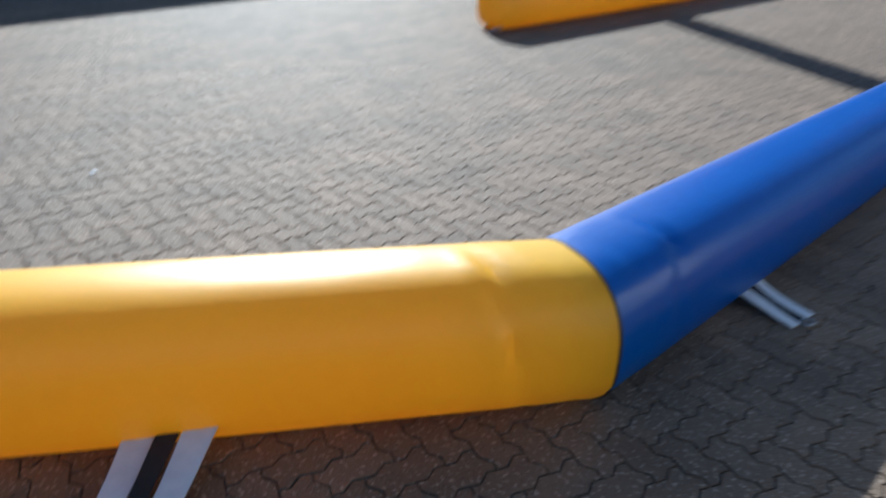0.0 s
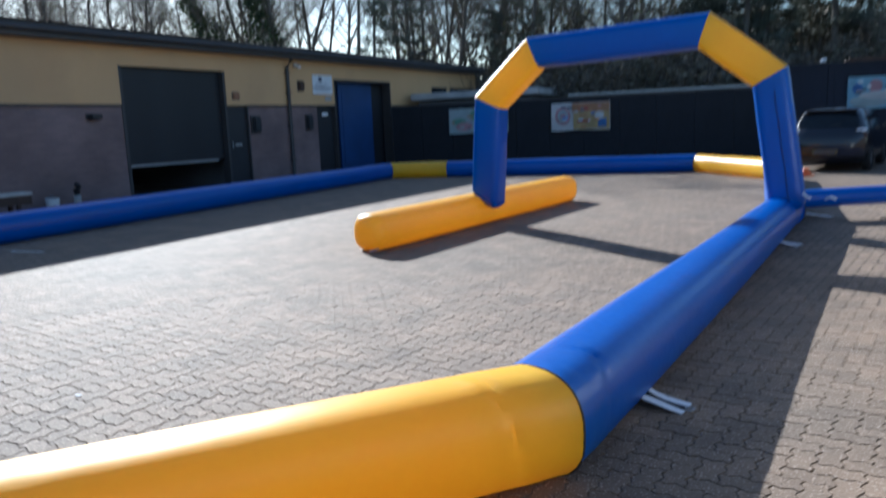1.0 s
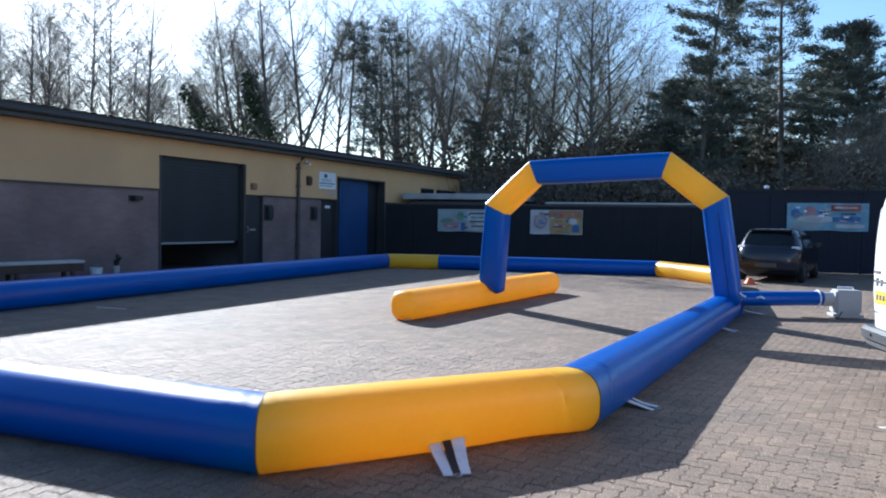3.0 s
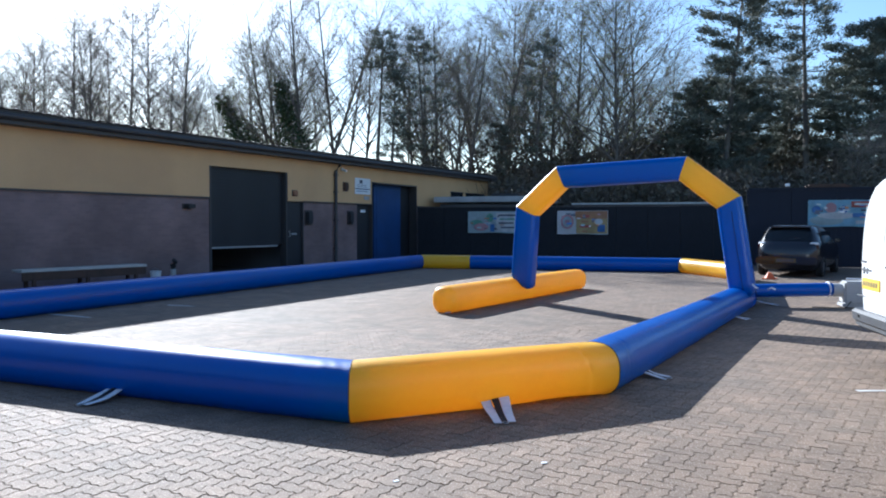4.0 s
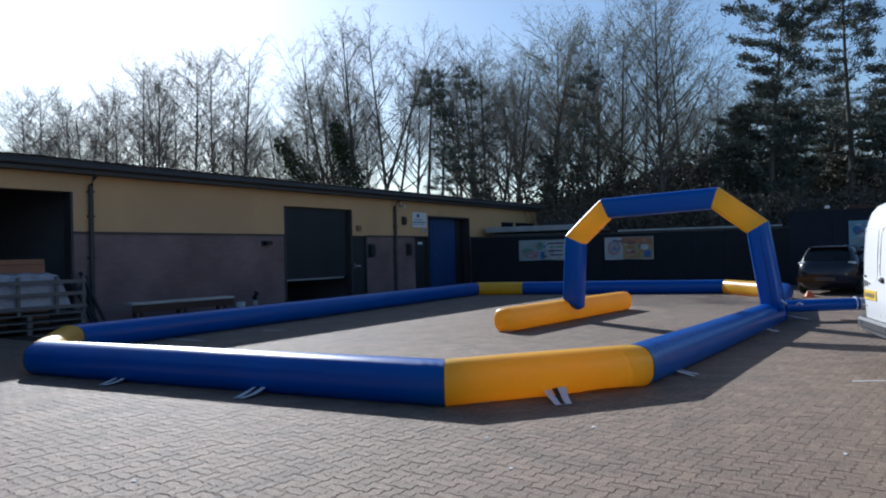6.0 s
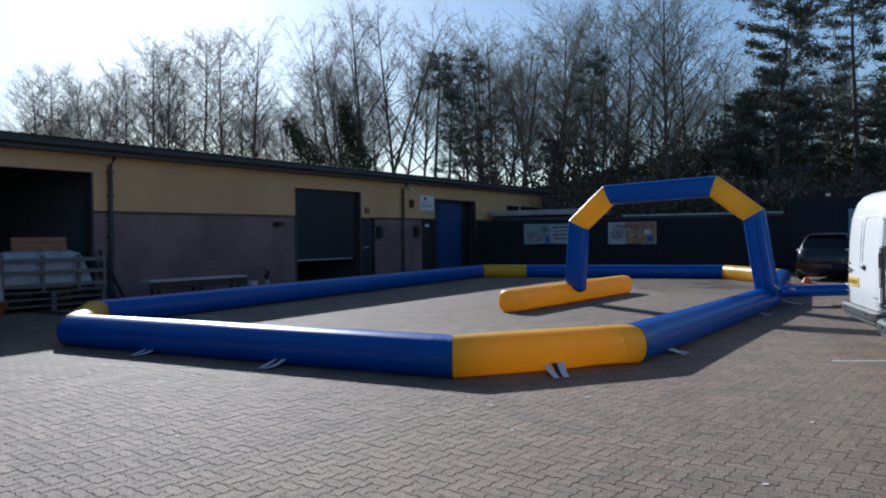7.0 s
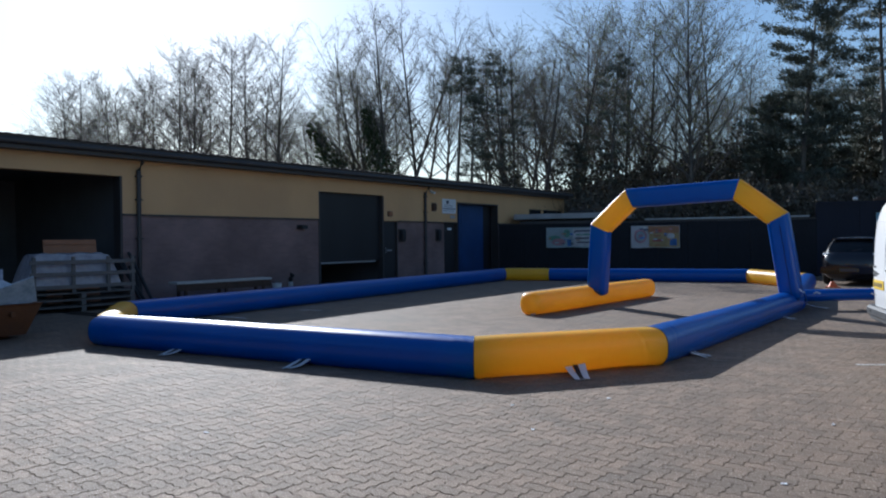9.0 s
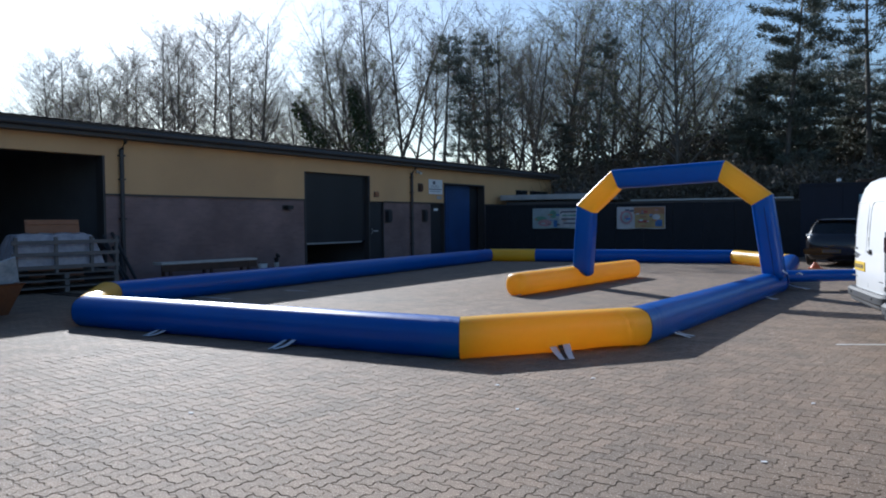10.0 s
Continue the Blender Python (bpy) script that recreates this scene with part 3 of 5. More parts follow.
def fitting(name, y, z, w, h, d, material, label):
    """A small wall box on a back plate."""
    f = part(name, block(WX + 0.005, WX + d, y - w / 2, y + w / 2, z - h / 2, z + h / 2, bevel=min(w, h) * 0.12), material, hall, label)
    part("back_plate", block(WX - 0.005, WX + 0.04, y - w * 0.62, y + w * 0.62, z - h * 0.6, z + h * 0.6, bevel=0.004), M_FASCIA, f)
    return f


fitting("alarm_box", 17.12, 2.84, 0.24, 0.28, 0.12, M_DKWOOD, "dark red alarm box")
fitting("junction_box", 14.35, 2.50, 0.22, 0.17, 0.1, M_BOARD, "brown junction box")
fitting("meter_box", 15.06, 1.70, 0.3, 0.42, 0.14, M_DOOR, "dark meter box")
fitting("meter_box", 17.42, 1.72, 0.26, 0.42, 0.12, M_DOOR, "dark meter box")
lampf = fitting("floodlight", 9.87, 1.97, 0.26, 0.12, 0.22, M_BLKPL, "black wall floodlight")
camf = fitting("security_camera", 16.90, 3.46, 0.09, 0.1, 0.1, M_SIGN, "white security camera")
part("camera_body", bar([(WX + 0.08, 16.90, 3.44), (WX + 0.30, 16.83, 3.38)], 0.045, 10), M_SIGN, camf, "white camera body")
for y0, y1 in ((25.10, 26.28), (26.58, 28.60)):
    win = part("window_strip", block(WX + 0.02, WX + 0.045, y0, y1, 2.66, 2.97), M_CARGLASS, hall, "narrow dark window strip")
    for z in (2.64, 2.95):
        part("window_frame", block(WX + 0.03, WX + 0.06, y0 - 0.03, y1 + 0.03, z, z + 0.035), M_FASCIA, win)

# ---- unseen walls added behind the camera to close the yard and cut sky light ----
for nm, dims in (("unseen_wall_south", (-13.0, 13.4, -15.4, -15.1, -0.1, 4.2)), ("unseen_wall_east", (13.1, 13.4, -15.1, 29.0, -0.1, 4.2))):
    wl = part(nm, block(*dims, bevel=0.02), M_UNSEENWALL)
    tagged(wl, "plain unseen wall added to close the yard and cut sky light", "wall", kind="structure")

# ---- fence ----
FA = math.atan(0.25)


def fence_at(x, lift=0.0):
    """The foot of the fence line at x, turned along it."""
    return pose(x, 21.75 + 0.25 * (x + 15.5), lift, 0, 0, math.degrees(FA))


fence = thing("sheet_fence", "tall black sheet-panel fence closing the yard", "fence", fence_at(-15.9), kind="structure")
random.seed(5)
panel_me = mesh_of("panel", block(0.005, 1.150, -0.02, 0.02, 0.03, 2.16, bevel=0.006), M_FENCE)
for i in range(11):
    p = part("panel", panel_me, None, fence)
    p.matrix_basis = pose(i * 1.155, random.uniform(-0.012, 0.012), random.uniform(-0.02, 0.02))
for i in range(12):
    part("post", block(i * 1.155 - 0.04, i * 1.155 + 0.04, 0.02, 0.10, 0, 2.20, bevel=0.008), M_FASCIA, fence)
part("top_rail", block(-0.04, 12.70, -0.035, 0.035, 2.16, 2.205, bevel=0.01), M_FASCIA, fence, "dark capping rail")
fence2 = thing("steel_fence", "navy painted steel panel fence behind the parked car", "fence", fence_at(-3.58), kind="structure")
panel2 = mesh_of("panel", block(0.005, 1.395, -0.02, 0.02, 0.03, 2.70, bevel=0.006), M_NAVY)
rib2 = mesh_of("rib", block(-0.025, 0.025, -0.032, -0.018, 0.05, 2.66, bevel=0.005), M_NAVY)
for i in range(9):
    p = part("panel", panel2, None, fence2)
    p.matrix_basis = pose(i * 1.4, random.uniform(-0.01, 0.01), 0)
    for q in (0.2, 0.47, 0.74, 1.01, 1.28):
        part("rib", rib2, None, p).location.x = q
part("top_rail", block(0, 12.6, -0.06, 0.05, 2.68, 2.78, bevel=0.01), M_NAVY, fence2, "navy top rail")
for i in range(10):
    part("post", block(i * 1.4 - 0.05, i * 1.4 + 0.05, 0.03, 0.12, 0, 2.74, bevel=0.008), M_NAVY, fence2)
shed = thing("low_outbuilding", "low pale-roofed outbuilding behind the fence", "outbuilding", fence_at(-15.7))
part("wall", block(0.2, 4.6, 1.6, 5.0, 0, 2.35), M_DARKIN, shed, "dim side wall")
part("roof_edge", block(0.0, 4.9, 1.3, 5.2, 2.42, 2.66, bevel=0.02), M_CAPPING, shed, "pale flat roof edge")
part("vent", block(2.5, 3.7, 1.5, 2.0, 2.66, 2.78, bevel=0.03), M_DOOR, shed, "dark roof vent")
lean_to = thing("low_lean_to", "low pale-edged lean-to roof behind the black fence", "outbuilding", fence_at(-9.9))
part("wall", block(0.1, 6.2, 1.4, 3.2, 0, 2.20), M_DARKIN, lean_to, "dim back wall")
part("roof", block(0.0, 6.3, 1.2, 3.4, 2.24, 2.32, bevel=0.015), M_ROOF, lean_to, "grey sheet roof")
part("roof_edge", block(0.0, 6.3, 1.15, 1.20, 2.27, 2.34, bevel=0.01), M_STEEL, lean_to, "thin pale roof edge")


def banner(x, z0, z1, w, base, shapes, label):
    """A printed banner hung on the fence; shapes: material, u0, u1, v0, v1, round."""
    b = thing("banner", label, "banner", fence_at(x))
    bm = bmesh.new()
    nx, nz = 14, 6
    grid = [[bm.verts.new((w * i / nx, -0.085 - 0.012 * math.sin(i * 1.3 + k * 0.7) - (0.01 if k in (0, nz) else 0.0), z0 + (z1 - z0) * k / nz - (0.012 * math.sin(math.pi * i / nx * 3) if k == 0 else 0))) for i in range(nx + 1)] for k in range(nz + 1)]
    for r0, r1 in zip(grid, grid[1:]):
        for i in range(nx):
            bm.faces.new((r0[i], r0[i + 1], r1[i + 1], r1[i]))
    bmesh.ops.solidify(bm, geom=bm.faces[:], thickness=0.006)
    part("sheet", bm, M_PRINT[base], b, "printed banner sheet")
    for k, (m, u0, u1, v0, v1, rnd) in enumerate(shapes):
        x0, x1, a, c = w * u0, w * u1, z0 + (z1 - z0) * v0, z0 + (z1 - z0) * v1
        y = -0.116 - 0.0015 * k
        bm = bmesh.new()
        if rnd:
            vs = [bm.verts.new(((x0 + x1) / 2 + (x1 - x0) / 2 * math.cos(q), y, (a + c) / 2 + (c - a) / 2 * math.sin(q))) for q in (2 * math.pi * j / 20 for j in range(20))]
            bm.faces.new(vs)
        else:
            bm.faces.new([bm.verts.new(v) for v in ((x0, y, a), (x1, y, a), (x1, y, c), (x0, y, c))])
        bmesh.ops.solidify(bm, geom=bm.faces[:], thickness=0.004)
        part("printed_shape", bm, M_PRINT[m], b)
    rb = random.Random(int(w * 1000))
    for k in range(16):
        u0, v0 = rb.uniform(0.05, 0.85), rb.uniform(0.08, 0.85)
        du, dv = rb.uniform(0.03, 0.10), rb.uniform(0.03, 0.09)
        y = -0.140 - 0.0012 * k
        part("printed_bar", block(w * u0, w * (u0 + du), y, y + 0.004, z0 + (z1 - z0) * v0, z0 + (z1 - z0) * (v0 + dv)), M_PRINT[rb.choice(("white", "pale", "dark", "pink", "orange", "blue"))], b)
    for u in (0.01, 0.5, 0.99):
        part("tie", bar([(w * u, -0.09, z1 - 0.02), (w * u, -0.04, z1 + 0.10)], 0.006, 6), M_BLKPL, b)
    return b


banner(-13.75, 1.14, 2.00, 2.15, "pale", [("white", 0.55, 0.98, 0.05, 0.95, 0), ("green", 0.05, 0.30, 0.35, 0.6, 1), ("pink", 0.12, 0.4, 0.1, 0.45, 1), ("green", 0.36, 0.5, 0.5, 0.9, 1), ("blue", 0.44, 0.52, 0.06, 0.4, 0), ("dark", 0.6, 0.92, 0.78, 0.85, 0), ("green", 0.62, 0.9, 0.6, 0.67, 0), ("dark", 0.6, 0.88, 0.42, 0.49, 0), ("dark", 0.64, 0.9, 0.22, 0.28, 0)], "pale green and white printed banner on the black fence")
banner(-10.22, 1.11, 2.01, 1.94, "white", [("yellow", 0.38, 0.99, 0.03, 0.72, 0), ("orange", 0.36, 0.99, 0.66, 0.98, 0), ("pink", 0.07, 0.33, 0.22, 0.84, 1), ("pale", 0.11, 0.29, 0.30, 0.76, 1), ("pink", 0.16, 0.25, 0.45, 0.6, 0), ("red", 0.46, 0.64, 0.72, 0.82, 0), ("orange", 0.48, 0.62, 0.5, 0.58, 0), ("red", 0.45, 0.66, 0.28, 0.38, 0), ("white", 0.74, 0.9, 0.4, 0.66, 1), ("blue", 0.80, 0.94, 0.1, 0.4, 0), ("orange", 0.5, 0.6, 0.08, 0.16, 0)], "white, orange and yellow printed banner with a pale shield")
banner(-1.72, 1.42, 2.34, 2.45, "sky", [("pale", 0.02, 0.45, 0.05, 0.42, 1), ("blue", 0.05, 0.16, 0.5, 0.78, 1), ("pink", 0.22, 0.36, 0.5, 0.9, 1), ("white", 0.12, 0.6, 0.28, 0.55, 1), ("blue", 0.4, 0.5, 0.5, 0.8, 1), ("red", 0.54, 0.9, 0.72, 0.94, 0), ("white", 0.58, 0.86, 0.80, 0.87, 0), ("blue", 0.56, 0.9, 0.35, 0.5, 0), ("white", 0.6, 0.95, 0.1, 0.24, 0), ("dark", 0.66, 0.84, 0.58, 0.64, 0)], "light blue printed banner with red lettering bars")
flood = thing("fence_floodlight", "small pale floodlight on top of the fence", "floodlight", fence_at(-2.35, 2.76))
part("lamp_head", block(-0.08, 0.08, -0.08, 0.02, 0.06, 0.16, bevel=0.02, m=pose(0, 0, 0, -20)), M_SIGN, flood, "pale lamp head")
part("bracket", bar([(0, 0, -0.03), (0, 0, 0.12)], 0.02, 8), M_FASCIA, flood)
for i, (dx, w) in enumerate(((0.2, 1.4), (6.6, 1.1))):
    lump = thing("roof_lumber", "dark planks lying along the fence top", "planks", fence_at(-2.0 + dx, 2.78))
    part("plank", block(0, w, -0.1, 0.1, 0.0, 0.06, bevel=0.01), M_DKWOOD, lump)
    part("plank", block(0.1, w - 0.15, -0.06, 0.12, 0.06, 0.11, bevel=0.01), M_DKWOOD, lump)


# ---- vehicles ----
def wheel(parent, x, y, r, w):
    t = bmesh.new()
    prof = [(r * 0.62, -w / 2), (r * 0.9, -w / 2), (r, -w * 0.3), (r, w * 0.3), (r * 0.9, w / 2), (r * 0.62, w / 2)]
    rings = [[t.verts.new((x + dx, y + q * math.cos(a), r + q * math.sin(a))) for q, dx in prof] for a in (2 * math.pi * k / 28 for k in range(28))]
    for i in range(28):
        a, b = rings[i], rings[(i + 1) % 28]
        for k in range(5):
            t.faces.new((a[k], a[k + 1], b[k + 1], b[k]))
    bmesh.ops.recalc_face_normals(t, faces=t.faces)
    ty = part("wheel", t, M_TYRE, parent, "black tyre")
    rim = bmesh.new()
    rod(rim, [(x - w * 0.42, y, r), (x + w * 0.42, y, r)], r * 0.63, 24)
    part("rim", rim, M_RIM, ty, "grey rim")


def rear_patch(rows, us, out, material, parent, name, label):
    """A panel that follows a body's rear face: rows of z, half width, rear y; us: fractions of half width."""
    bm = bmesh.new()
    g = [[bm.verts.new((hw * u, y - out + 0.10 * abs(u) ** 4, z)) for u in us] for z, hw, y in rows]
    for a, b in zip(g, g[1:]):
        for k in range(len(us) - 1):
            bm.faces.new((a[k], a[k + 1], b[k + 1], b[k]))
    bmesh.ops.solidify(bm, geom=bm.faces[:], thickness=0.012)
    bmesh.ops.recalc_face_normals(bm, faces=bm.faces)
    return part(name, bm, material, parent, label)


def hatchback(m):
    c = thing("parked_car", "black hatchback car parked beside the fence, rear towards the track", "car", m)
    body = [(0.20, 0.74, 0.10, 3.95, 6), (0.30, 0.84, 0.02, 4.03, 6), (0.55, 0.875, -0.02, 4.06, 6), (0.75, 0.88, 0.0, 4.02, 6), (0.92, 0.865, 0.06, 3.8, 6), (0.98, 0.84, 0.12, 3.2, 5.5), (1.15, 0.77, 0.24, 2.85, 5), (1.32, 0.69, 0.36, 2.45, 4.5), (1.42, 0.62, 0.42, 2.15, 4), (1.47, 0.50, 0.60, 1.85, 4)]
    part("body", slices(body, 56), M_CARB, c, "glossy black bodywork")
    rear_patch([(1.02, 0.77, 0.15), (1.15, 0.77, 0.24), (1.28, 0.71, 0.33), (1.37, 0.66, 0.39)], [-0.82, -0.5, 0, 0.5, 0.82], 0.012, M_CARGLASS, c, "rear_window", "dark rear window")
    part("spoiler", block(-0.56, 0.56, 0.30, 0.55, 1.405, 1.44, bevel=0.012), M_CARB, c)
    for s in (-1, 1):
        lamp = part("tail_light", block(-0.13, 0.13, -0.03, 0.06, -0.10, 0.06, bevel=0.028, m=pose(s * 0.69, 0.185, 0.86, 0, 0, s * 30)), M_RED, c, "red tail light whose clear upper lens has its glint painted white")
        # opaque white puts the bright reflection on the clear lens into its colour
        part("clear_lens", block(-0.12, 0.12, -0.035, 0.06, -0.04, 0.035, bevel=0.024, m=pose(s * 0.69, 0.195, 0.955, -18, 0, s * 30)), M_SIGN, lamp, "clear lens painted white for its glint")
        part("side_window", block(s * 0.70 - 0.01, s * 0.70 + 0.01, 0.7, 2.4, 1.02, 1.30, bevel=0.006, m=pose(s * 0.05, 0, 0)), M_CARGLASS, c)
        part("door_mirror", block(s * 0.95 - 0.09, s * 0.95 + 0.09, 2.5, 2.62, 0.96, 1.08, bevel=0.03), M_CARB, c)
        for y in (0.72, 3.25):
            wheel(c, s * 0.77, y, 0.31, 0.19)
    part("bumper", block(-0.80, 0.80, -0.055, 0.12, 0.36, 0.56, bevel=0.035), M_CARB, c, "black rear bumper")
    pl = part("number_plate", block(-0.26, 0.26, -0.075, -0.052, 0.42, 0.53, bevel=0.004), M_SHADEPLATE, c, "yellow number plate in a painted shade tone")
    for i in range(6):
        part("plate_bar", block(-0.22 + i * 0.075, -0.17 + i * 0.075, -0.079, -0.074, 0.445, 0.505), M_SIGNTXT, pl)
    part("wiper", bar([(0.0, 0.17, 1.05), (0.3, 0.19, 1.10)], 0.01, 6), M_BLKPL, c)
    return c


car = hatchback(pose(-1.50, 19.5, 0, 0, 0, -2))


# greyer than the van paint: the faint shade of pressed door panels as colour
M_GROOVESHADE = mat("painted_groove_shade", (0.80, 0.80, 0.79), None, 8, 0.6)


def van(m, label, light):
    v = thing("white_van", label, "van", m)
    body = [(0.40, 0.80, 0.05, 4.2, 9), (0.48, 0.85, 0.0, 4.25, 9), (0.9, 0.90, -0.01, 4.3, 10), (1.25, 0.895, 0.0, 3.6, 10), (1.55, 0.88, 0.02, 3.2, 10), (1.75, 0.85, 0.045, 2.95, 9), (1.88, 0.81, 0.08, 2.8, 8), (1.96, 0.75, 0.13, 2.7, 7), (2.005, 0.66, 0.21, 2.6, 6), (2.02, 0.5, 0.36, 2.4, 5)]
    part("body", slices(body, 64), M_WHITE, v, "white painted van bodywork")
    part("bumper", slices([(0.42, 0.84, -0.045, 0.9, 9), (0.45, 0.885, -0.075, 0.9, 9), (0.53, 0.89, -0.08, 0.9, 9), (0.56, 0.87, -0.05, 0.9, 9)], 64), M_BUMPER, v, "grey rear bumper top")
    part("bumper_lower", slices([(0.36, 0.78, 0.0, 0.8, 8), (0.39, 0.83, -0.045, 0.85, 9), (0.455, 0.85, -0.06, 0.88, 9)], 64), M_GREYPL, v, "grey plastic lower bumper")
    for x0 in (-0.5, 0.5):
        part("parking_sensor", bar([(x0, -0.088, 0.50), (x0, -0.07, 0.50)], 0.014, 10), M_BLKPL, v)
    part("door_seam", block(0.018, 0.030, -0.0035, 0.012, 0.60, 1.24, bevel=0.002), M_GREYPL, v)
    part("door_seam", block(-0.66, 0.66, 0.060, 0.085, 1.68, 1.688, bevel=0.002), M_GREYPL, v)
    part("door_seam", block(-0.80, 0.80, -0.0035, 0.012, 0.70, 0.712, bevel=0.002), M_GREYPL, v)
    # thin grey loops draw the shade line round each pressed panel
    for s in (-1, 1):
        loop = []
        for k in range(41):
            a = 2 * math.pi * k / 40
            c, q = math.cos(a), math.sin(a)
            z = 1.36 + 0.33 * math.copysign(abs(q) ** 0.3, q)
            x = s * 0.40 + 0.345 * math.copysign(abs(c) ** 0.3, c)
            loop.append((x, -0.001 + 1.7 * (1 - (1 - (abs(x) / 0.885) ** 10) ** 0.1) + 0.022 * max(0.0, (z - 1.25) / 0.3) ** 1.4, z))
        part("pressed_panel", bar(loop, 0.007, 6), M_GROOVESHADE, v, "grey line painted as the shade of a pressed panel edge")
    h = part("door_handle", block(0.05, 0.21, -0.034, 0.01, 1.02, 1.085, bevel=0.02), M_BLKPL, v, "black rear door handle")
    part("lock", bar([(0.115, -0.031, 1.05), (0.115, -0.024, 1.05)], 0.01, 10), M_STEEL, h)
    pl = part("number_plate", block(-0.60, -0.10, -0.018, -0.002, 0.79, 0.91, bevel=0.004), M_PLATE, v, "yellow rear number plate")
    for i in range(6):
        part("plate_bar", block(-0.56 + i * 0.072, -0.525 + i * 0.072, -0.0215, -0.017, 0.825, 0.875), M_SIGNTXT, pl)
    for x0, x1, z0, z1 in ((-0.66, -0.52, 1.07, 1.095), (-0.64, -0.36, 0.985, 1.005), (-0.60, -0.56, 0.95, 1.03), (-0.50, -0.46, 0.955, 1.02)):
        yb = 2.145 - 2.155 * (1 - (abs(x0 + x1) / 1.794) ** 10) ** 0.1
        part("badge_bar", block(x0, x1, yb - 0.006, yb + 0.012, z0, z1, bevel=0.002), M_GREYPL, v, "dark badge bar")
    part("marker_lamp", block(-0.46, -0.38, 0.10, 0.135, 1.84, 1.865, bevel=0.008), M_GREYPL, v)
    if light:
        tl = part("tail_light", block(-0.86, -0.76, -0.02, 0.08, 0.66, 1.35, bevel=0.02), M_GREYPL, v, "dark tall tail light cluster")
        part("red_lens", block(-0.85, -0.77, -0.027, 0.0, 1.10, 1.28, bevel=0.01), M_RED, tl)
        part("clear_lens", block(-0.85, -0.77, -0.027, 0.0, 0.72, 0.9, bevel=0.01), M_SIGN, tl)
    for s in (-1, 1):
        for y in (0.75, 3.4):
            wheel(v, s * 0.74, y, 0.32, 0.2)
    part("underside", block(-0.66, 0.66, 0.5, 4.0, 0.26, 0.42), M_BLKPL, v)
    return v


VAN_TURN = math.degrees(math.atan2(-0.92, 0.37))
van(pose(1.275 + 0.865 * 0.373, 6.22 - 0.865 * 0.928, 0, 0, 0, VAN_TURN), "white panel van with a yellow plate on its rear door", False)
van(pose(1.98 + 0.87 * 0.373, 4.00 - 0.87 * 0.928, 0, 0, 0, VAN_TURN), "white van with tall dark tail light parked alongside", True)

# ---- loose things in the yard ----
cone = thing("traffic_cone", "small orange plastic marker cone near the car", "cone", pose(-1.74, 18.45, 0))
part("base", block(-0.17, 0.17, -0.17, 0.17, 0.0, 0.025, bevel=0.008), M_ORANGE, cone)
part("cone_body", bar([(0, 0, 0.02), (0, 0, 0.09), (0, 0, 0.17)], [0.14, 0.10, 0.05], 20), M_ORANGE, cone, "orange cone")
part("sleeve", bar([(0, 0, 0.165), (0, 0, 0.175)], [0.056, 0.046], 20), M_ORANGE, cone, "orange rim")

bench = thing("wooden_bench", "long low weathered wooden bench by the brick wall", "bench", pose(-14.05, 6.12, 0))
for i in range(3):
    part("seat_plank", block(-0.20 + i * 0.14, -0.07 + i * 0.14, -1.47, 1.47, 0.445, 0.50, bevel=0.006), M_SKYLITWOOD, bench, "weathered plank with sky light painted pale on it")
for y in (-1.2, 0.0, 1.2):
    for x in (-0.17, 0.17):
        part("leg", block(x - 0.035, x + 0.035, y - 0.035, y + 0.035, 0, 0.44, bevel=0.005), M_DKWOOD, bench)
    part("cross_rail", block(-0.19, 0.19, y - 0.03, y + 0.03, 0.36, 0.44, bevel=0.005), M_DKWOOD, bench)
part("side_rail", block(0.16, 0.20, -1.45, 1.45, 0.26, 0.435, bevel=0.005), M_DKWOOD, bench, "dark side rail")
bucket = thing("plastic_bucket", "small white plastic bucket by the wall", "bucket", pose(-14.6, 8.35, 0))
part("tub", bar([(0, 0, 0.0), (0, 0, 0.26), (0, 0, 0.27)], [0.11, 0.14, 0.15], 20), M_SIGN, bucket, "white tub")
part("bail", bar([(0.14 * math.cos(a), 0, 0.24 + 0.10 * math.sin(a)) for a in (math.pi * k / 8 for k in range(9))], 0.005, 6), M_STEEL, bucket)
pump = thing("water_standpipe", "dark standpipe with a pale base against the wall", "standpipe", pose(-14.75, 8.98, 0))
part("column", bar([(0, 0, 0), (0, 0, 0.28)], 0.075, 16), M_CAPPING, pump, "pale column")
part("tap_head", bar([(0, 0, 0.28), (0, 0, 0.40), (0.05, 0, 0.50), (0.14, 0, 0.46)], [0.05, 0.08, 0.07, 0.04], 12), M_BLKPL, pump, "black tap head")

pallets = thing("pallet_stack", "timber pallets holding plastic-wrapped sheets", "pallets", pose(-13.9, 2.2, 0))
for k, z in enumerate((0.0, 0.15, 0.30)):
    for j in range(5):
        part("deck_board", block(-0.5 + j * 0.22, -0.38 + j * 0.22, -1.25, 1.12, z + 0.10, z + 0.125, bevel=0.004), M_WOOD, pallets)
    for y in (-1.2, -0.06, 1.06):
        part("bearer", block(-0.5, 0.5, y - 0.05, y + 0.05, z, z + 0.10, bevel=0.006), M_WOOD, pallets)
for y in (-1.1, -0.28, 0.5, 1.07):
    part("stake", block(0.46, 0.52, y - 0.035, y + 0.035, 0.42, 1.22, bevel=0.005), M_WOOD, pallets, "grey upright stake")
for z in (0.52, 0.80, 1.06):
    part("side_slat", block(0.52, 0.545, -1.2, 1.12, z, z + 0.085, bevel=0.005), M_WOOD, pallets, "grey side slat")
bm = bmesh.new()
bmesh.ops.create_grid(bm, x_segments=30, y_segments=24, size=1)
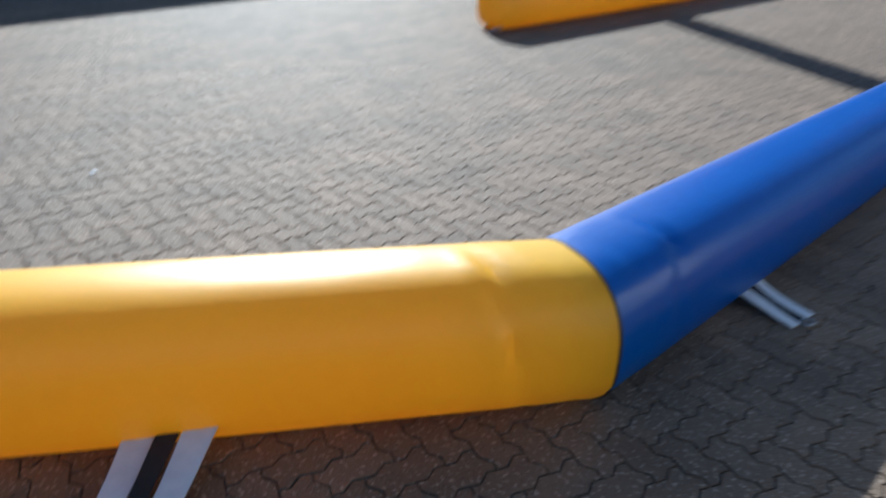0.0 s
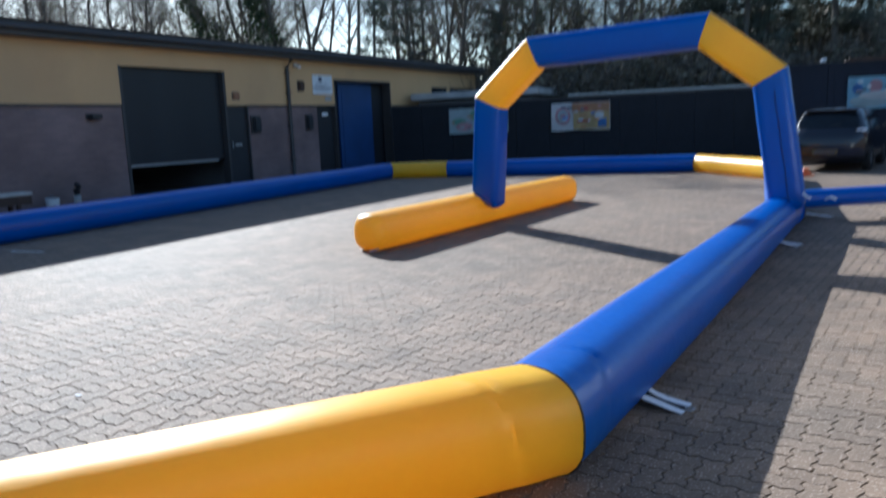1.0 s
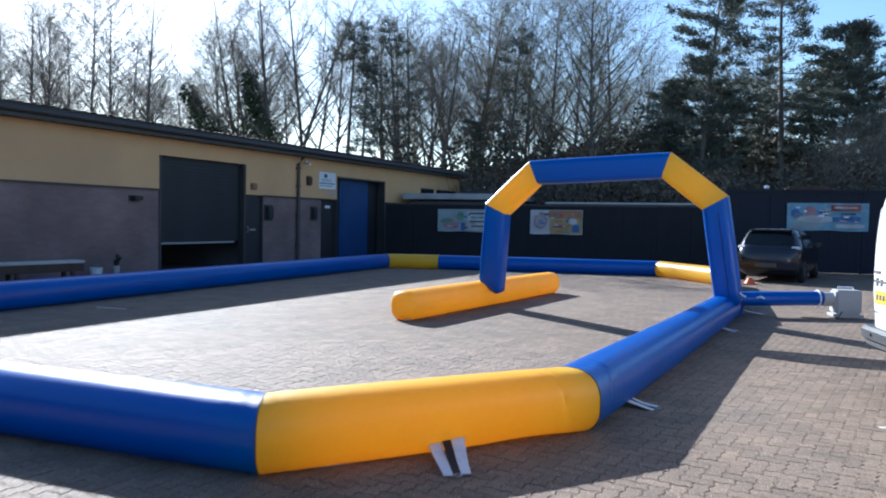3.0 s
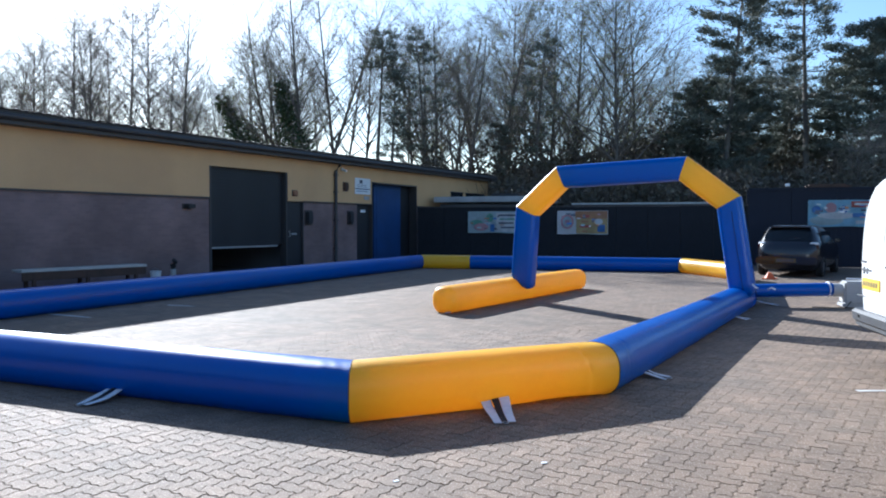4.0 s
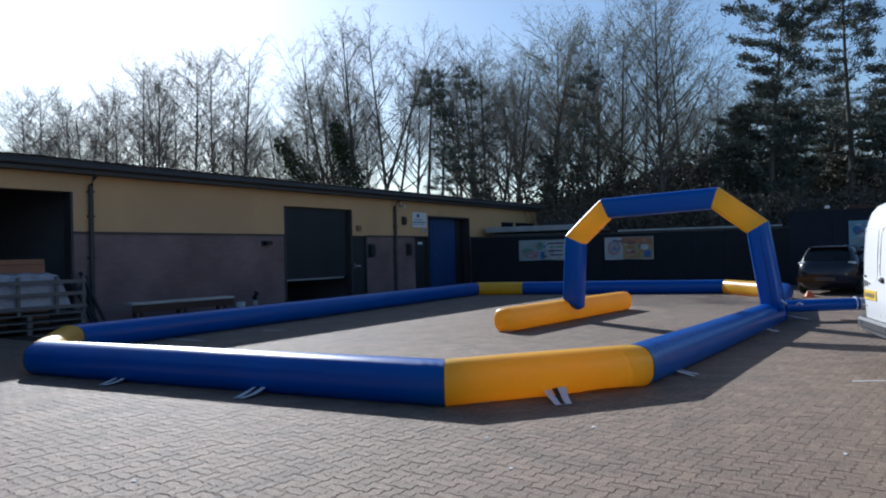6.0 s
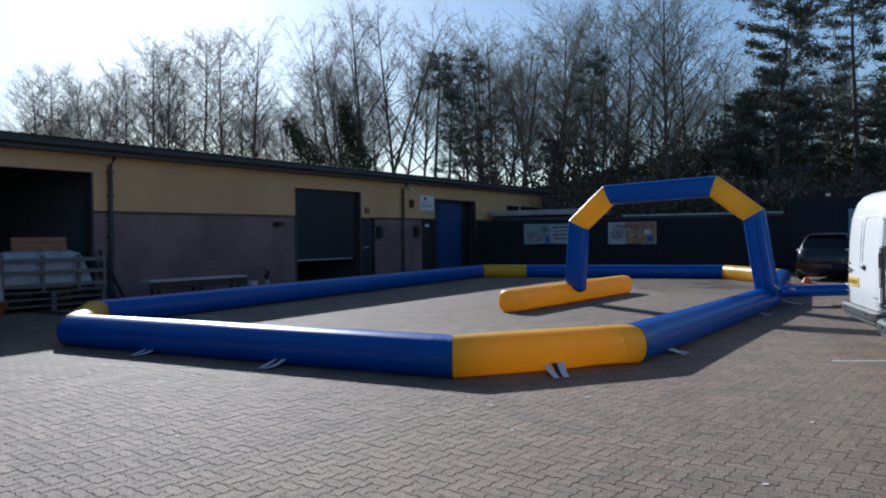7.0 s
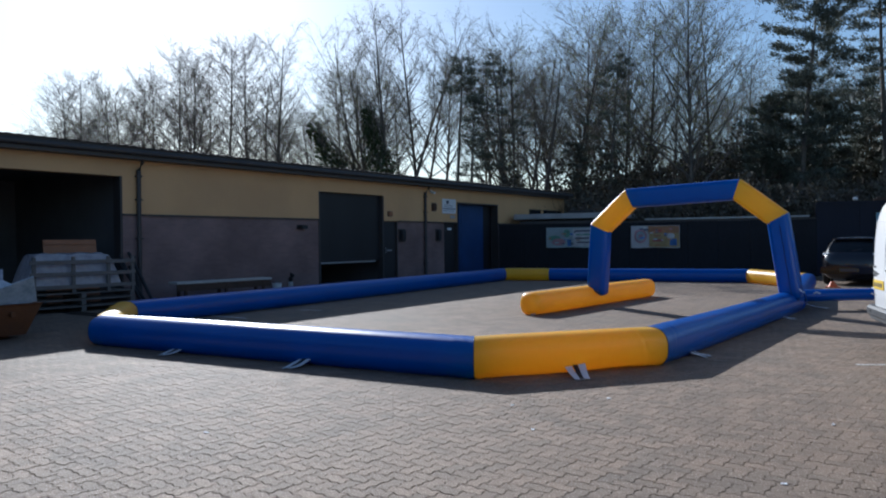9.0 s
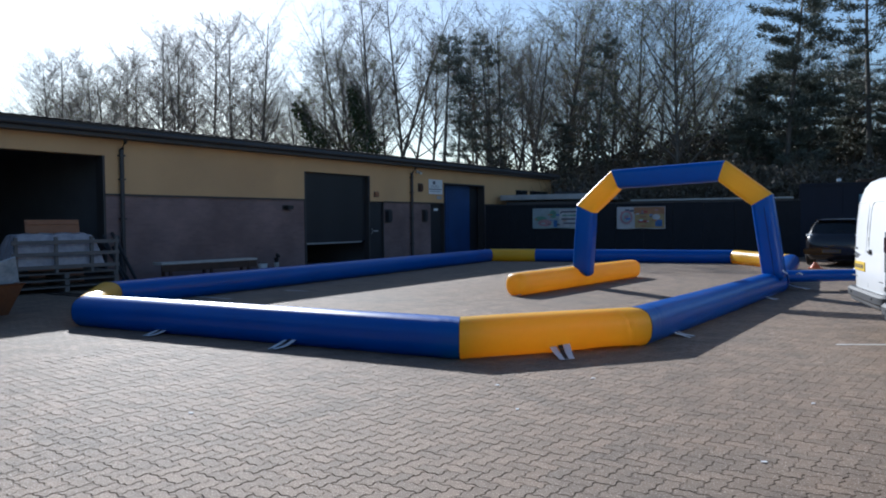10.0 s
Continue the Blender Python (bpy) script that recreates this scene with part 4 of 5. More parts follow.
for v in bm.verts:
    a, b = v.co.x, v.co.y
    e = max(abs(a), abs(b))
    h = 1.28 - 0.75 * max(0, (e - 0.72) / 0.28) ** 1.5
    v.co = Vector((0.42 * a, -0.2 + 1.05 * b, h + 0.05 * noise.noise(Vector((a * 3, b * 4, 2))) + 0.02 * noise.noise(Vector((a * 9, b * 11, 5)))))
part("wrapped_load", bm, M_WRAP, pallets, "crumpled pale plastic wrap")
board = thing("brown_board", "brown board leaning behind the pallets", "board", pose(-14.75, 2.52, 0, 0, -8, 0))
part("sheet", block(-0.02, 0.02, -0.62, 0.62, 0.0, 1.62, bevel=0.004), M_BOARD, board)
part("batten", block(0.02, 0.045, -0.6, 0.6, 1.5, 1.57, bevel=0.004), M_BOARD, board)
cluster = thing("pipe_bundle", "dark pipes and fittings leaning by the drainpipe", "pipes", pose(-14.32, 3.8, 0))
random.seed(11)
for i in range(5):
    part("pipe", bar([(random.uniform(0, 0.5), random.uniform(-0.25, 0.25), 0), (-0.45, random.uniform(-0.25, 0.25), random.uniform(0.9, 1.5))], 0.04, 8), M_BLKPL, cluster)

skip = thing("waste_skip", "rusty orange waste skip in a shade-darkened tone, heaped with rubbish", "skip", pose(-10.36, -1.44, 0, 0, 0, 2))
bm = bmesh.new()
outer = [[bm.verts.new(p) for p in ring] for ring in (
    [(-0.80, -1.1, 0.06), (0.92, -1.1, 0.06), (0.92, 0.85, 0.06), (-0.80, 0.75, 0.06)],
    [(-0.95, -1.5, 0.52), (1.02, -1.5, 0.52), (1.02, 1.05, 0.52), (-0.95, 1.05, 0.52)],
    [(-0.97, -1.52, 0.56), (1.05, -1.52, 0.56), (1.05, 1.08, 0.56), (-0.97, 1.08, 0.56)],
    [(-0.92, -1.45, 0.56), (0.98, -1.45, 0.56), (0.98, 1.0, 0.56), (-0.92, 1.0, 0.56)],
    [(-0.78, -1.05, 0.12), (0.8, -1.05, 0.12), (0.8, 0.7, 0.12), (-0.78, 0.7, 0.12)])]
for a, b in zip(outer, outer[1:]):
    for k in range(4):
        bm.faces.new((a[k], a[(k + 1) % 4], b[(k + 1) % 4], b[k]))
bm.faces.new(outer[0][::-1]), bm.faces.new(outer[-1])
part("skip_body", bm, M_SKIP, skip, "rusty orange steel tub, its colour darkened for shade", smooth=False)
for y in (-0.9, -0.3, 0.3):
    part("stiffener", bar([(0.90, y, 0.10), (1.05, y * 1.25, 0.52)], 0.035, 6), M_SKIP, skip)
for x in (-0.6, 0.6):
    part("skid", block(x - 0.06, x + 0.06, -1.0, 0.7, 0.0, 0.07, bevel=0.01), M_SKIP, skip)
part("lifting_lug", bar([(0.98, 0.6, 0.4), (1.1, 0.6, 0.4)], 0.04, 10), M_SKIP, skip)
random.seed(21)
junk = thing("rubbish_heap", "heap of pale sheets, boards and rubbish in the skip", "rubbish", pose(-10.36, -1.44, 0, 0, 0, 2))
bm = bmesh.new()
bmesh.ops.create_grid(bm, x_segments=26, y_segments=26, size=1)
for v in bm.verts:
    a, b = v.co.x, v.co.y
    v.co = Vector((0.90 * a, -0.25 + 1.15 * b, 0.50 + 0.40 * (1 - a ** 4) * (1 - b ** 4) + 0.13 * noise.noise(Vector((a * 4, b * 4, 1))) + 0.05 * noise.noise(Vector((a * 12, b * 12, 7)))))
part("mixed_rubbish", bm, M_DEBRIS, junk, "crumpled pale blue sheeting")
for i in range(22):
    w, l = random.uniform(0.08, 0.3), random.uniform(0.25, 0.7)
    x, y = random.uniform(-0.7, 0.75), random.uniform(-1.1, 0.8)
    mt = random.choice((M_DEBRIS, M_SIGN, M_BOARD, M_WOOD, M_CAPPING, M_WRAP))
    part("board_scrap", block(-w / 2, w / 2, -l / 2, l / 2, -0.008, 0.008, bevel=0.003, m=pose(x, y, random.uniform(0.72, 0.96), random.uniform(-50, 50), random.uniform(-50, 50), random.uniform(0, 180))), mt, junk)
part("panel_scrap", block(-0.012, 0.012, -0.32, 0.3, -0.3, 0.2, bevel=0.004, m=pose(0.92, 0.72, 0.72, 20, 22, 10)), M_DEBRIS, junk, "pale blue panel standing at the rim")
for i, (y, x1) in enumerate(((1.75, -9.9), (1.95, -10.0))):
    cb = thing("ground_cable", "dark cable lying on the paving", "cable")
    part("cable_run", bar([(-15.0 + (x1 + 15.0) * q / 10, y - 0.10 * q / 10 + 0.06 * math.sin(q * 1.3 + i), 0.014) for q in range(11)], 0.014, 6), M_BLKPL, cb)

# painted bay lines
marks = thing("bay_line", "worn white painted bay line on the paving", "road marking", kind="structure")
part("stripe", block(1.47, 2.6, 4.26, 4.31, 0.0005, 0.003, m=pose(1.47, 4.26, 0, 0, 0, 34) @ pose(-1.47, -4.26, 0)), M_LINE, marks)
for x0, x1, y0, y1 in ((-10.2, -9.0, 3.16, 3.30), (-9.56, -8.97, 5.09, 5.25)):
    mk = thing("bay_line", "worn white painted bay line on the paving", "road marking", kind="structure")
    a = math.atan2(y1 - y0, x1 - x0)
    part("stripe", block(0, x1 - x0, -0.03, 0.03, 0.0005, 0.003, m=pose(x0, y0, 0, 0, 0, math.degrees(a))), M_LINE, mk)


# ---- trees ----
def lists_mesh(name, verts, faces, material):
    me = bpy.data.meshes.new(name)
    me.from_pydata(verts, [], faces)
    me.materials.append(material)
    me.polygons.foreach_set("use_smooth", [True] * len(me.polygons))
    return me


def limb(V, F, pts, r0, r1, sides):
    base = len(V)
    n = len(pts)
    for i, p in enumerate(pts):
        d = (pts[min(i + 1, n - 1)] - pts[max(i - 1, 0)]).normalized()
        u = d.cross(Vector((0.3, 0.2, 1)) if abs(d.z) < 0.85 else Vector((1, 0.1, 0))).normalized()
        w = d.cross(u)
        r = r0 + (r1 - r0) * i / (n - 1)
        for k in range(sides):
            a = 2 * math.pi * k / sides
            V.append(tuple(p + r * (math.cos(a) * u + math.sin(a) * w)))
    for i in range(n - 1):
        for k in range(sides):
            a, b = base + i * sides + k, base + i * sides + (k + 1) % sides
            F.append((a, b, b + sides, a + sides))


def grow(rng, start, direction, length, n, wander, lift):
    pts = [start.copy()]
    d = direction.normalized()
    for _ in range(n):
        d = (d + Vector((rng.uniform(-wander, wander), rng.uniform(-wander, wander), rng.uniform(-wander, wander) + lift))).normalized()
        pts.append(pts[-1] + d * (length / n))
    return pts


def spray(V, F, pts, rng, width=0.0036):
    """A fine twig: a thin tapering blade with a bend."""
    d = (pts[-1] - pts[0]).normalized()
    w = d.cross(Vector((rng.uniform(-1, 1), rng.uniform(-1, 1), rng.uniform(-1, 1)))).normalized() * width
    i = len(V)
    V.extend((tuple(pts[0] - w), tuple(pts[0] + w), tuple(pts[1] + w * 0.8), tuple(pts[1] - w * 0.8), tuple(pts[-1])))
    F.extend(((i, i + 1, i + 2, i + 3), (i + 3, i + 2, i + 4)))


def leaf(V, F, p, rng, s):
    a = Vector((rng.uniform(-1, 1), rng.uniform(-1, 1), rng.uniform(-1, 1))).normalized() * s
    b = a.cross(Vector((rng.uniform(-1, 1), rng.uniform(-1, 1), rng.uniform(-1, 1)))).normalized() * s * 0.6
    i = len(V)
    V.extend((tuple(p - a), tuple(p + b), tuple(p + a), tuple(p - b)))
    F.append((i, i + 1, i + 2, i + 3))


def bare_tree(seed, height, spread, limbs, leaves, ivy=0, lean=0.0, stems=1, first=0.28, rise=(0.7, 1.6)):
    """Trunk, limbs and fine twigs of a leafless broadleaved tree with a domed crown, with opening buds."""
    rng = random.Random(seed)
    V, F, TV, TF, LV, LF, IV, IF = ([] for _ in range(8))
    per = limbs // stems
    for st in range(stems):
        off = Vector((rng.uniform(-0.4, 0.4), rng.uniform(-0.4, 0.4), 0)) if st else Vector((0, 0, 0))
        tip = rng.uniform(0.12, 0.30) if stems > 1 else 0.04
        aim = st * 2.2 + rng.uniform(0, 1)
        h = height * (1 if not st else rng.uniform(0.78, 0.95))
        trunk = grow(rng, off, Vector((lean + tip * math.cos(aim), tip * math.sin(aim), 1)), h, 12, 0.04, 0.03 if lean > -0.1 else -0.012)
        r = 0.0086 * h + 0.025
        limb(V, F, trunk, r, 0.018, 7)
        for i in range(per):
            q = first + (0.97 - first) * ((i + rng.random()) / per)
            k = min(int(q * 12), 11)
            p = trunk[k].lerp(trunk[k + 1], q * 12 - k)
            az = i * 2.4 + rng.uniform(-0.5, 0.5)
            up = (q - first) / (1 - first)
            ln = spread * (0.42 + 0.9 * (1 - up) ** 0.55) * rng.uniform(0.7, 1.2)
            d = Vector((math.cos(az), math.sin(az), rng.uniform(*rise)))
            lp = grow(rng, p, d, ln, 6, 0.09, 0.05)
            lr = max(0.012, r * (1 - q) * 0.60)
            limb(V, F, lp, lr, 0.006, 5)
            for b in range(rng.randint(9, 12)):
                bq = 0.15 + 0.85 * rng.random()
                kk = min(int(bq * 6), 5)
                bp = lp[kk].lerp(lp[kk + 1], bq * 6 - kk)
                bd = (lp[kk + 1] - lp[kk]).normalized() * 0.8 + Vector((rng.uniform(-0.9, 0.9), rng.uniform(-0.9, 0.9), rng.uniform(-0.45, 0.55)))
                bl = 0.3 + ln * rng.uniform(0.18, 0.40)
                bpts = grow(rng, bp, bd, bl, 4, 0.17, 0.01)
                limb(TV, TF, bpts, 0.0085, 0.0030, 3)
                for t in range(rng.randint(10, 14)):
                    tq = rng.uniform(0.08, 1.0)
                    tk = min(int(tq * 4), 3)
                    tp = bpts[tk].lerp(bpts[tk + 1], tq * 4 - tk)
                    td = (bpts[tk + 1] - bpts[tk]).normalized() * 0.55 + Vector((rng.uniform(-0.9, 0.9), rng.uniform(-0.9, 0.9), rng.uniform(-0.75, 0.65)))
                    tpts = grow(rng, tp, td, rng.uniform(0.18, 0.52), 2, 0.2, 0.0)
                    spray(TV, TF, tpts, rng)
                    if rng.random() < leaves * 1.1:
                        for _ in range(2):
                            leaf(LV, LF, tpts[rng.randint(1, 2)] + Vector((rng.uniform(-0.12, 0.12), rng.uniform(-0.12, 0.12), rng.uniform(-0.12, 0.12))), rng, rng.uniform(0.02, 0.042))
        for _ in range(ivy // stems):
            q = rng.random() * 0.93
            k = min(int(q * 12), 11)
            p = trunk[k].lerp(trunk[k + 1], q * 12 - k)
            knob = 0.6 + 0.8 * noise.noise(Vector((q * 9, seed, st))) + 0.35
            w = (0.25 + 0.85 * math.sin(math.pi * min(1, q * 1.05)) * rng.random()) * knob
            a = rng.uniform(0, 6.28)
            leaf(IV, IF, p + Vector((w * math.cos(a), w * math.sin(a), rng.uniform(-0.35, 0.35))), rng, rng.uniform(0.05, 0.12))
    top = max(max(v[2] for v in V), max(v[2] for v in TV))
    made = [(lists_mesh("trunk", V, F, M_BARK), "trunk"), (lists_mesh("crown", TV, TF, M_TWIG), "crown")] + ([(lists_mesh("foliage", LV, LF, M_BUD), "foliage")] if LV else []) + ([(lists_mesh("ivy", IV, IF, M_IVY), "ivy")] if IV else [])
    return made, top


def needles(NV, NF, rng, c, d, n, spread, size):
    for _ in range(n):
        o = c + Vector((rng.gauss(0, spread), rng.gauss(0, spread), rng.gauss(0, spread * 0.55)))
        dd = (d * 0.5 + Vector((rng.uniform(-0.8, 0.8), rng.uniform(-0.8, 0.8), rng.uniform(-0.1, 0.9)))).normalized()
        w = dd.cross(Vector((rng.uniform(-1, 1), rng.uniform(-1, 1), rng.uniform(-1, 1)))).normalized() * size * 0.15
        i = len(NV)
        NV.extend((tuple(o - w), tuple(o + w), tuple(o + dd * size * rng.uniform(0.7, 1.3))))
        NF.append((i, i + 1, i + 2))


def conifer(seed, height, width, bare, dens, cone=0.75, ragged=0.3, droop=0.0, tier=1.0):
    """A pine or spruce: a straight trunk and uneven tiers of level boughs that carry flat pads of needles."""
    rng = random.Random(seed)
    V, F, NV, NF = [], [], [], []
    trunk = grow(rng, Vector((0, 0, 0)), Vector((rng.uniform(-0.03, 0.03), rng.uniform(-0.03, 0.03), 1)), height, 14, 0.025, 0.02)
    limb(V, F, trunk, 0.010 * height + 0.03, 0.02, 8)
    z = bare * height
    while z < height * 0.985:
        q = z / height
        k = min(int(q * 14), 13)
        p = trunk[k].lerp(trunk[k + 1], q * 14 - k)
        up = (q - bare) / (1 - bare)
        env = width * (1 - up) ** cone + 0.22
        env *= 1 + ragged * (2.2 * noise.noise(Vector((z * 0.8, seed * 3.1, 0.5))))
        if up < 0.12:
            env *= 0.65
        for b in range(rng.randint(4, 6)):
            a = rng.uniform(0, 6.28)
            ln = max(0.22, env * (0.95 + 1.1 * noise.noise(Vector((math.cos(a) * 1.3 + seed, math.sin(a) * 1.3, z * 0.9)))) * rng.uniform(0.55, 1.1))
            d = Vector((math.cos(a), math.sin(a), rng.uniform(-0.18, 0.22) + 0.5 * max(0.0, up - 0.6) - droop))
            bp = grow(rng, p, d, ln, 5, 0.10, 0.045)
            limb(V, F, bp, max(0.012, 0.03 * (1 - q)), 0.006, 4)
            for s in range(int(dens * (3 + ln * 5.5))):
                t = 0.22 + 0.78 * rng.random() ** 0.75
                kk = min(int(t * 5), 4)
                sp = bp[kk].lerp(bp[kk + 1], t * 5 - kk)
                side = Vector((-d.y, d.x, 0)) * rng.uniform(-1, 1)
                needles(NV, NF, rng, sp + side * 0.30 * ln * (1.15 - t) + Vector((0, 0, rng.uniform(-0.05, 0.10))), d + side * 0.6, 15, 0.13, 0.20)
        z += tier * rng.uniform(0.26, 0.58) * (0.7 + 0.3 * (1 - q))
    return [(lists_mesh("trunk", V, F, M_BARK), "trunk"), (lists_mesh("foliage", NV, NF, M_NEEDLE), "foliage")], max(max(v[2] for v in V), max(v[2] for v in NV))


# foot of the camera's last position, from which the planting is laid out
LAST_EYE = Vector((3.22, -5.31, 0))


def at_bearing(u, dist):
    """A foot point fitted to the last camera view: slant across it and distance along its axis."""
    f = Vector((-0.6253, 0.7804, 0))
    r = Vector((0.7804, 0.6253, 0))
    p = LAST_EYE + dist * (f + u * r)
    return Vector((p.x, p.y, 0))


BARE = [bare_tree(100, 12.0, 2.8, 42, 0.0, first=0.40, rise=(0.45, 1.2)), bare_tree(101, 12.0, 2.7, 44, 0.08, stems=2, first=0.38, rise=(0.5, 1.3)), bare_tree(102, 12.0, 3.7, 48, 0.25, first=0.22, rise=(0.4, 1.2)), bare_tree(103, 12.0, 2.4, 38, 0.0, first=0.42, rise=(0.6, 1.5)),
        bare_tree(104, 12.0, 3.8, 50, 0.4, first=0.24, rise=(0.4, 1.2)), bare_tree(105, 12.0, 2.7, 51, 0.08, stems=3, first=0.36), bare_tree(106, 12.0, 3.0, 56, 0.05, stems=4, first=0.38), bare_tree(107, 12.0, 2.4, 42, 0.0, first=0.34, rise=(0.25, 1.0))]
IVY = [bare_tree(140 + i, 10.0, 1.7, 22, 0.1, ivy=5200, lean=(-0.55, -0.26)[i]) for i in range(2)]
PINE = [conifer(200, 13.0, 2.3, 0.10, 1.0, cone=0.6), conifer(201, 14.0, 3.2, 0.12, 1.1, cone=0.38, ragged=0.28, tier=1.3), conifer(202, 12.0, 1.3, 0.16, 0.62, cone=0.5, ragged=0.5), conifer(203, 12.0, 1.2, 0.38, 0.40, cone=0.45, ragged=0.55, tier=1.45),
        conifer(204, 12.0, 1.0, 0.83, 0.5, cone=0.3, ragged=0.4), conifer(205, 14.0, 3.1, 0.40, 0.85, cone=0.5, ragged=0.36, tier=1.4), conifer(206, 12.0, 2.8, 0.08, 1.2, cone=0.42, ragged=0.3), conifer(207, 11.0, 0.95, 0.18, 0.5, cone=0.5, ragged=0.45, droop=0.1, tier=1.2)]
TREE_LABEL = {"bare": "leafless broadleaved tree with fine twigs behind the unit", "bud": "broadleaved tree with first spring leaves behind the fence", "ivy": "leaning tree wrapped in dark ivy", "pine": "dark green conifer behind the fence"}


DEPTH = 1.3  # pushes trees back from the camera and enlarges them so its view stays alike


def tree(kind, i, u, dist, height, turn):
    meshes, top = {"bare": BARE, "bud": BARE, "ivy": IVY, "pine": PINE}[kind][i]
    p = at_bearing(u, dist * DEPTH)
    s = (1.49 + (height - 1.49) * DEPTH) / top
    wide = (0.5 + 0.5 * height / top) * DEPTH
    t = thing("tree", TREE_LABEL[kind], "tree", pose(p.x, p.y, 0, 0, 0, turn), group="conifers" if kind == "pine" else "woodland trees")
    for me, nm in meshes:
        o = part(nm, me, None, t)
        o.scale = (wide, wide, s)


rng = random.Random(77)
# slant across the last camera view, distance, height fitted to it, kind, model
ROWS = [(-0.590, 52, 9.2, "bare", 7), (-0.562, 50, 10.9, "bare", 2), (-0.535, 48, 13.1, "bare", 0), (-0.515, 50, 13.9, "bare", 7), (-0.485, 51, 13.3, "bare", 1), (-0.455, 47, 13.2, "bare", 1), (-0.43, 50, 14.1, "bare", 3),
        (-0.412, 51, 14.1, "bare", 0), (-0.388, 48, 15.4, "bare", 7), (-0.36, 47, 14.8, "bare", 3), (-0.335, 50, 15.2, "bare", 1), (-0.312, 48, 15.6, "bare", 7), (-0.288, 48, 15.8, "bare", 0), (-0.262, 47, 15.2, "bare", 1),
        (-0.238, 50, 12.6, "bare", 3), (-0.216, 52, 11.2, "bare", 2), (-0.078, 44, 10.2, "ivy", 0), (-0.066, 42, 10.4, "ivy", 1),
        (-0.172, 47, 10.6, "bare", 6), (-0.148, 46, 13.4, "bare", 2), (-0.130, 45, 13.0, "bare", 4), (-0.112, 44, 15.2, "bare", 6), (-0.086, 43, 16.3, "bare", 5), (-0.045, 45, 15.7, "bare", 1), (-0.012, 46, 14.2, "bare", 3),
        (-0.001, 42, 12.2, "pine", 4), (0.018, 41, 9.8, "pine", 7), (0.048, 44, 13.5, "bare", 3), (0.069, 41, 12.0, "pine", 3), (0.072, 44, 15.0, "bare", 2), (0.092, 43, 15.0, "bare", 5), (0.112, 42, 12.6, "bare", 6),
        (0.135, 44, 15.0, "bud", 1), (0.150, 43, 13.0, "bare", 5), (0.165, 41, 7.0, "pine", 2), (0.172, 44, 16.5, "bud", 4), (0.205, 40, 11.6, "pine", 3), (0.225, 43, 16.1, "bud", 4), (0.255, 42, 15.9, "bud", 2),
        (0.30, 44, 15.0, "bud", 5), (0.318, 38, 17.1, "bud", 4), (0.352, 41, 15.0, "bare", 2), (0.408, 38, 9.0, "pine", 0), (0.435, 40, 9.6, "pine", 6), (0.4625, 37, 15.2, "pine", 1),
        (0.500, 40, 9.2, "pine", 6), (0.545, 41, 9.4, "pine", 0), (0.584, 36, 16.4, "pine", 5), (0.620, 39, 10.0, "pine", 6), (0.662, 34, 11.2, "pine", 6), (0.655, 30.5, 6.6, "bare", 6), (0.715, 36, 11.4, "pine", 0), (0.77, 37, 12.0, "pine", 6)]
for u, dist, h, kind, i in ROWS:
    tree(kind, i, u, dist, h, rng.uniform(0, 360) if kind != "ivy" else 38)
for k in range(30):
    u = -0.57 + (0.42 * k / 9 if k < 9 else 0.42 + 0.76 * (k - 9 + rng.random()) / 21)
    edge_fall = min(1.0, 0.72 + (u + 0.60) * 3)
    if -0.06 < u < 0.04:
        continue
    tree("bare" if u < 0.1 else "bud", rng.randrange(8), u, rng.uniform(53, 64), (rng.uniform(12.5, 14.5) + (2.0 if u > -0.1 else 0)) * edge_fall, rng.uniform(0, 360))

# undergrowth behind the fence
V, F = [], []
for k in range(42000):
    u = rng.uniform(0.15, 0.75)
    dist = rng.uniform(33, 41) + 6 * max(0, 0.3 - u) / 0.25
    top = (2.0 + 2.6 * min(1, max(0, (u + 0.02) / 0.3))) * (0.75 + 0.5 * noise.noise(Vector((u * 14, dist * 0.35, 3))))
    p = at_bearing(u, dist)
    p.z = top * rng.random() ** 0.7
    leaf(V, F, p, rng, rng.uniform(0.06, 0.17))
scrub = part("undergrowth", lists_mesh("undergrowth", V, F, M_SCRUB), None)
tagged(scrub, "dark tangled scrub and brambles under the trees", "undergrowth", kind="stuff")
V, F = [], []
for k in range(2400):
    u = rng.uniform(0.15, 0.75)
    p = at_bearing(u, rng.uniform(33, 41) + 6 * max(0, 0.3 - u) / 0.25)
    h = rng.uniform(1.5, 5.0)
    limb(V, F, grow(rng, p, Vector((rng.uniform(-0.5, 0.5), rng.uniform(-0.5, 0.5), 1)), h, 3, 0.25, 0), 0.018, 0.006, 3)
tagged(part("scrub_stems", lists_mesh("scrub_stems", V, F, M_STEM), None), "thin brown scrub stems behind the fence", "undergrowth", kind="stuff")
V, F = [], []
for k in range(52000):
    u = rng.uniform(0.06, 0.8)
    dist = rng.uniform(50, 56)
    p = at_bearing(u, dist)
    p.z = rng.random() ** 1.3 * (5.0 + 4.0 * min(1, max(0, u) / 0.3)) * (0.8 + 0.6 * noise.noise(Vector((u * 22, dist * 0.3, 8))))
    leaf(V, F, p, rng, rng.uniform(0.07, 0.2))
tagged(part("woodland_understorey", lists_mesh("woodland_understorey", V, F, M_SCRUB), None), "dark brown understorey between the trunks", "undergrowth", kind="stuff")
V, F = [], []
for k in range(30000):
    u = rng.uniform(0.0, 0.85)
    dist = rng.uniform(64, 72)
    p = at_bearing(u, dist)
    p.z = rng.random() * (3.5 + 5.5 * min(1, u / 0.35))
    leaf(V, F, p, rng, rng.uniform(0.18, 0.42))
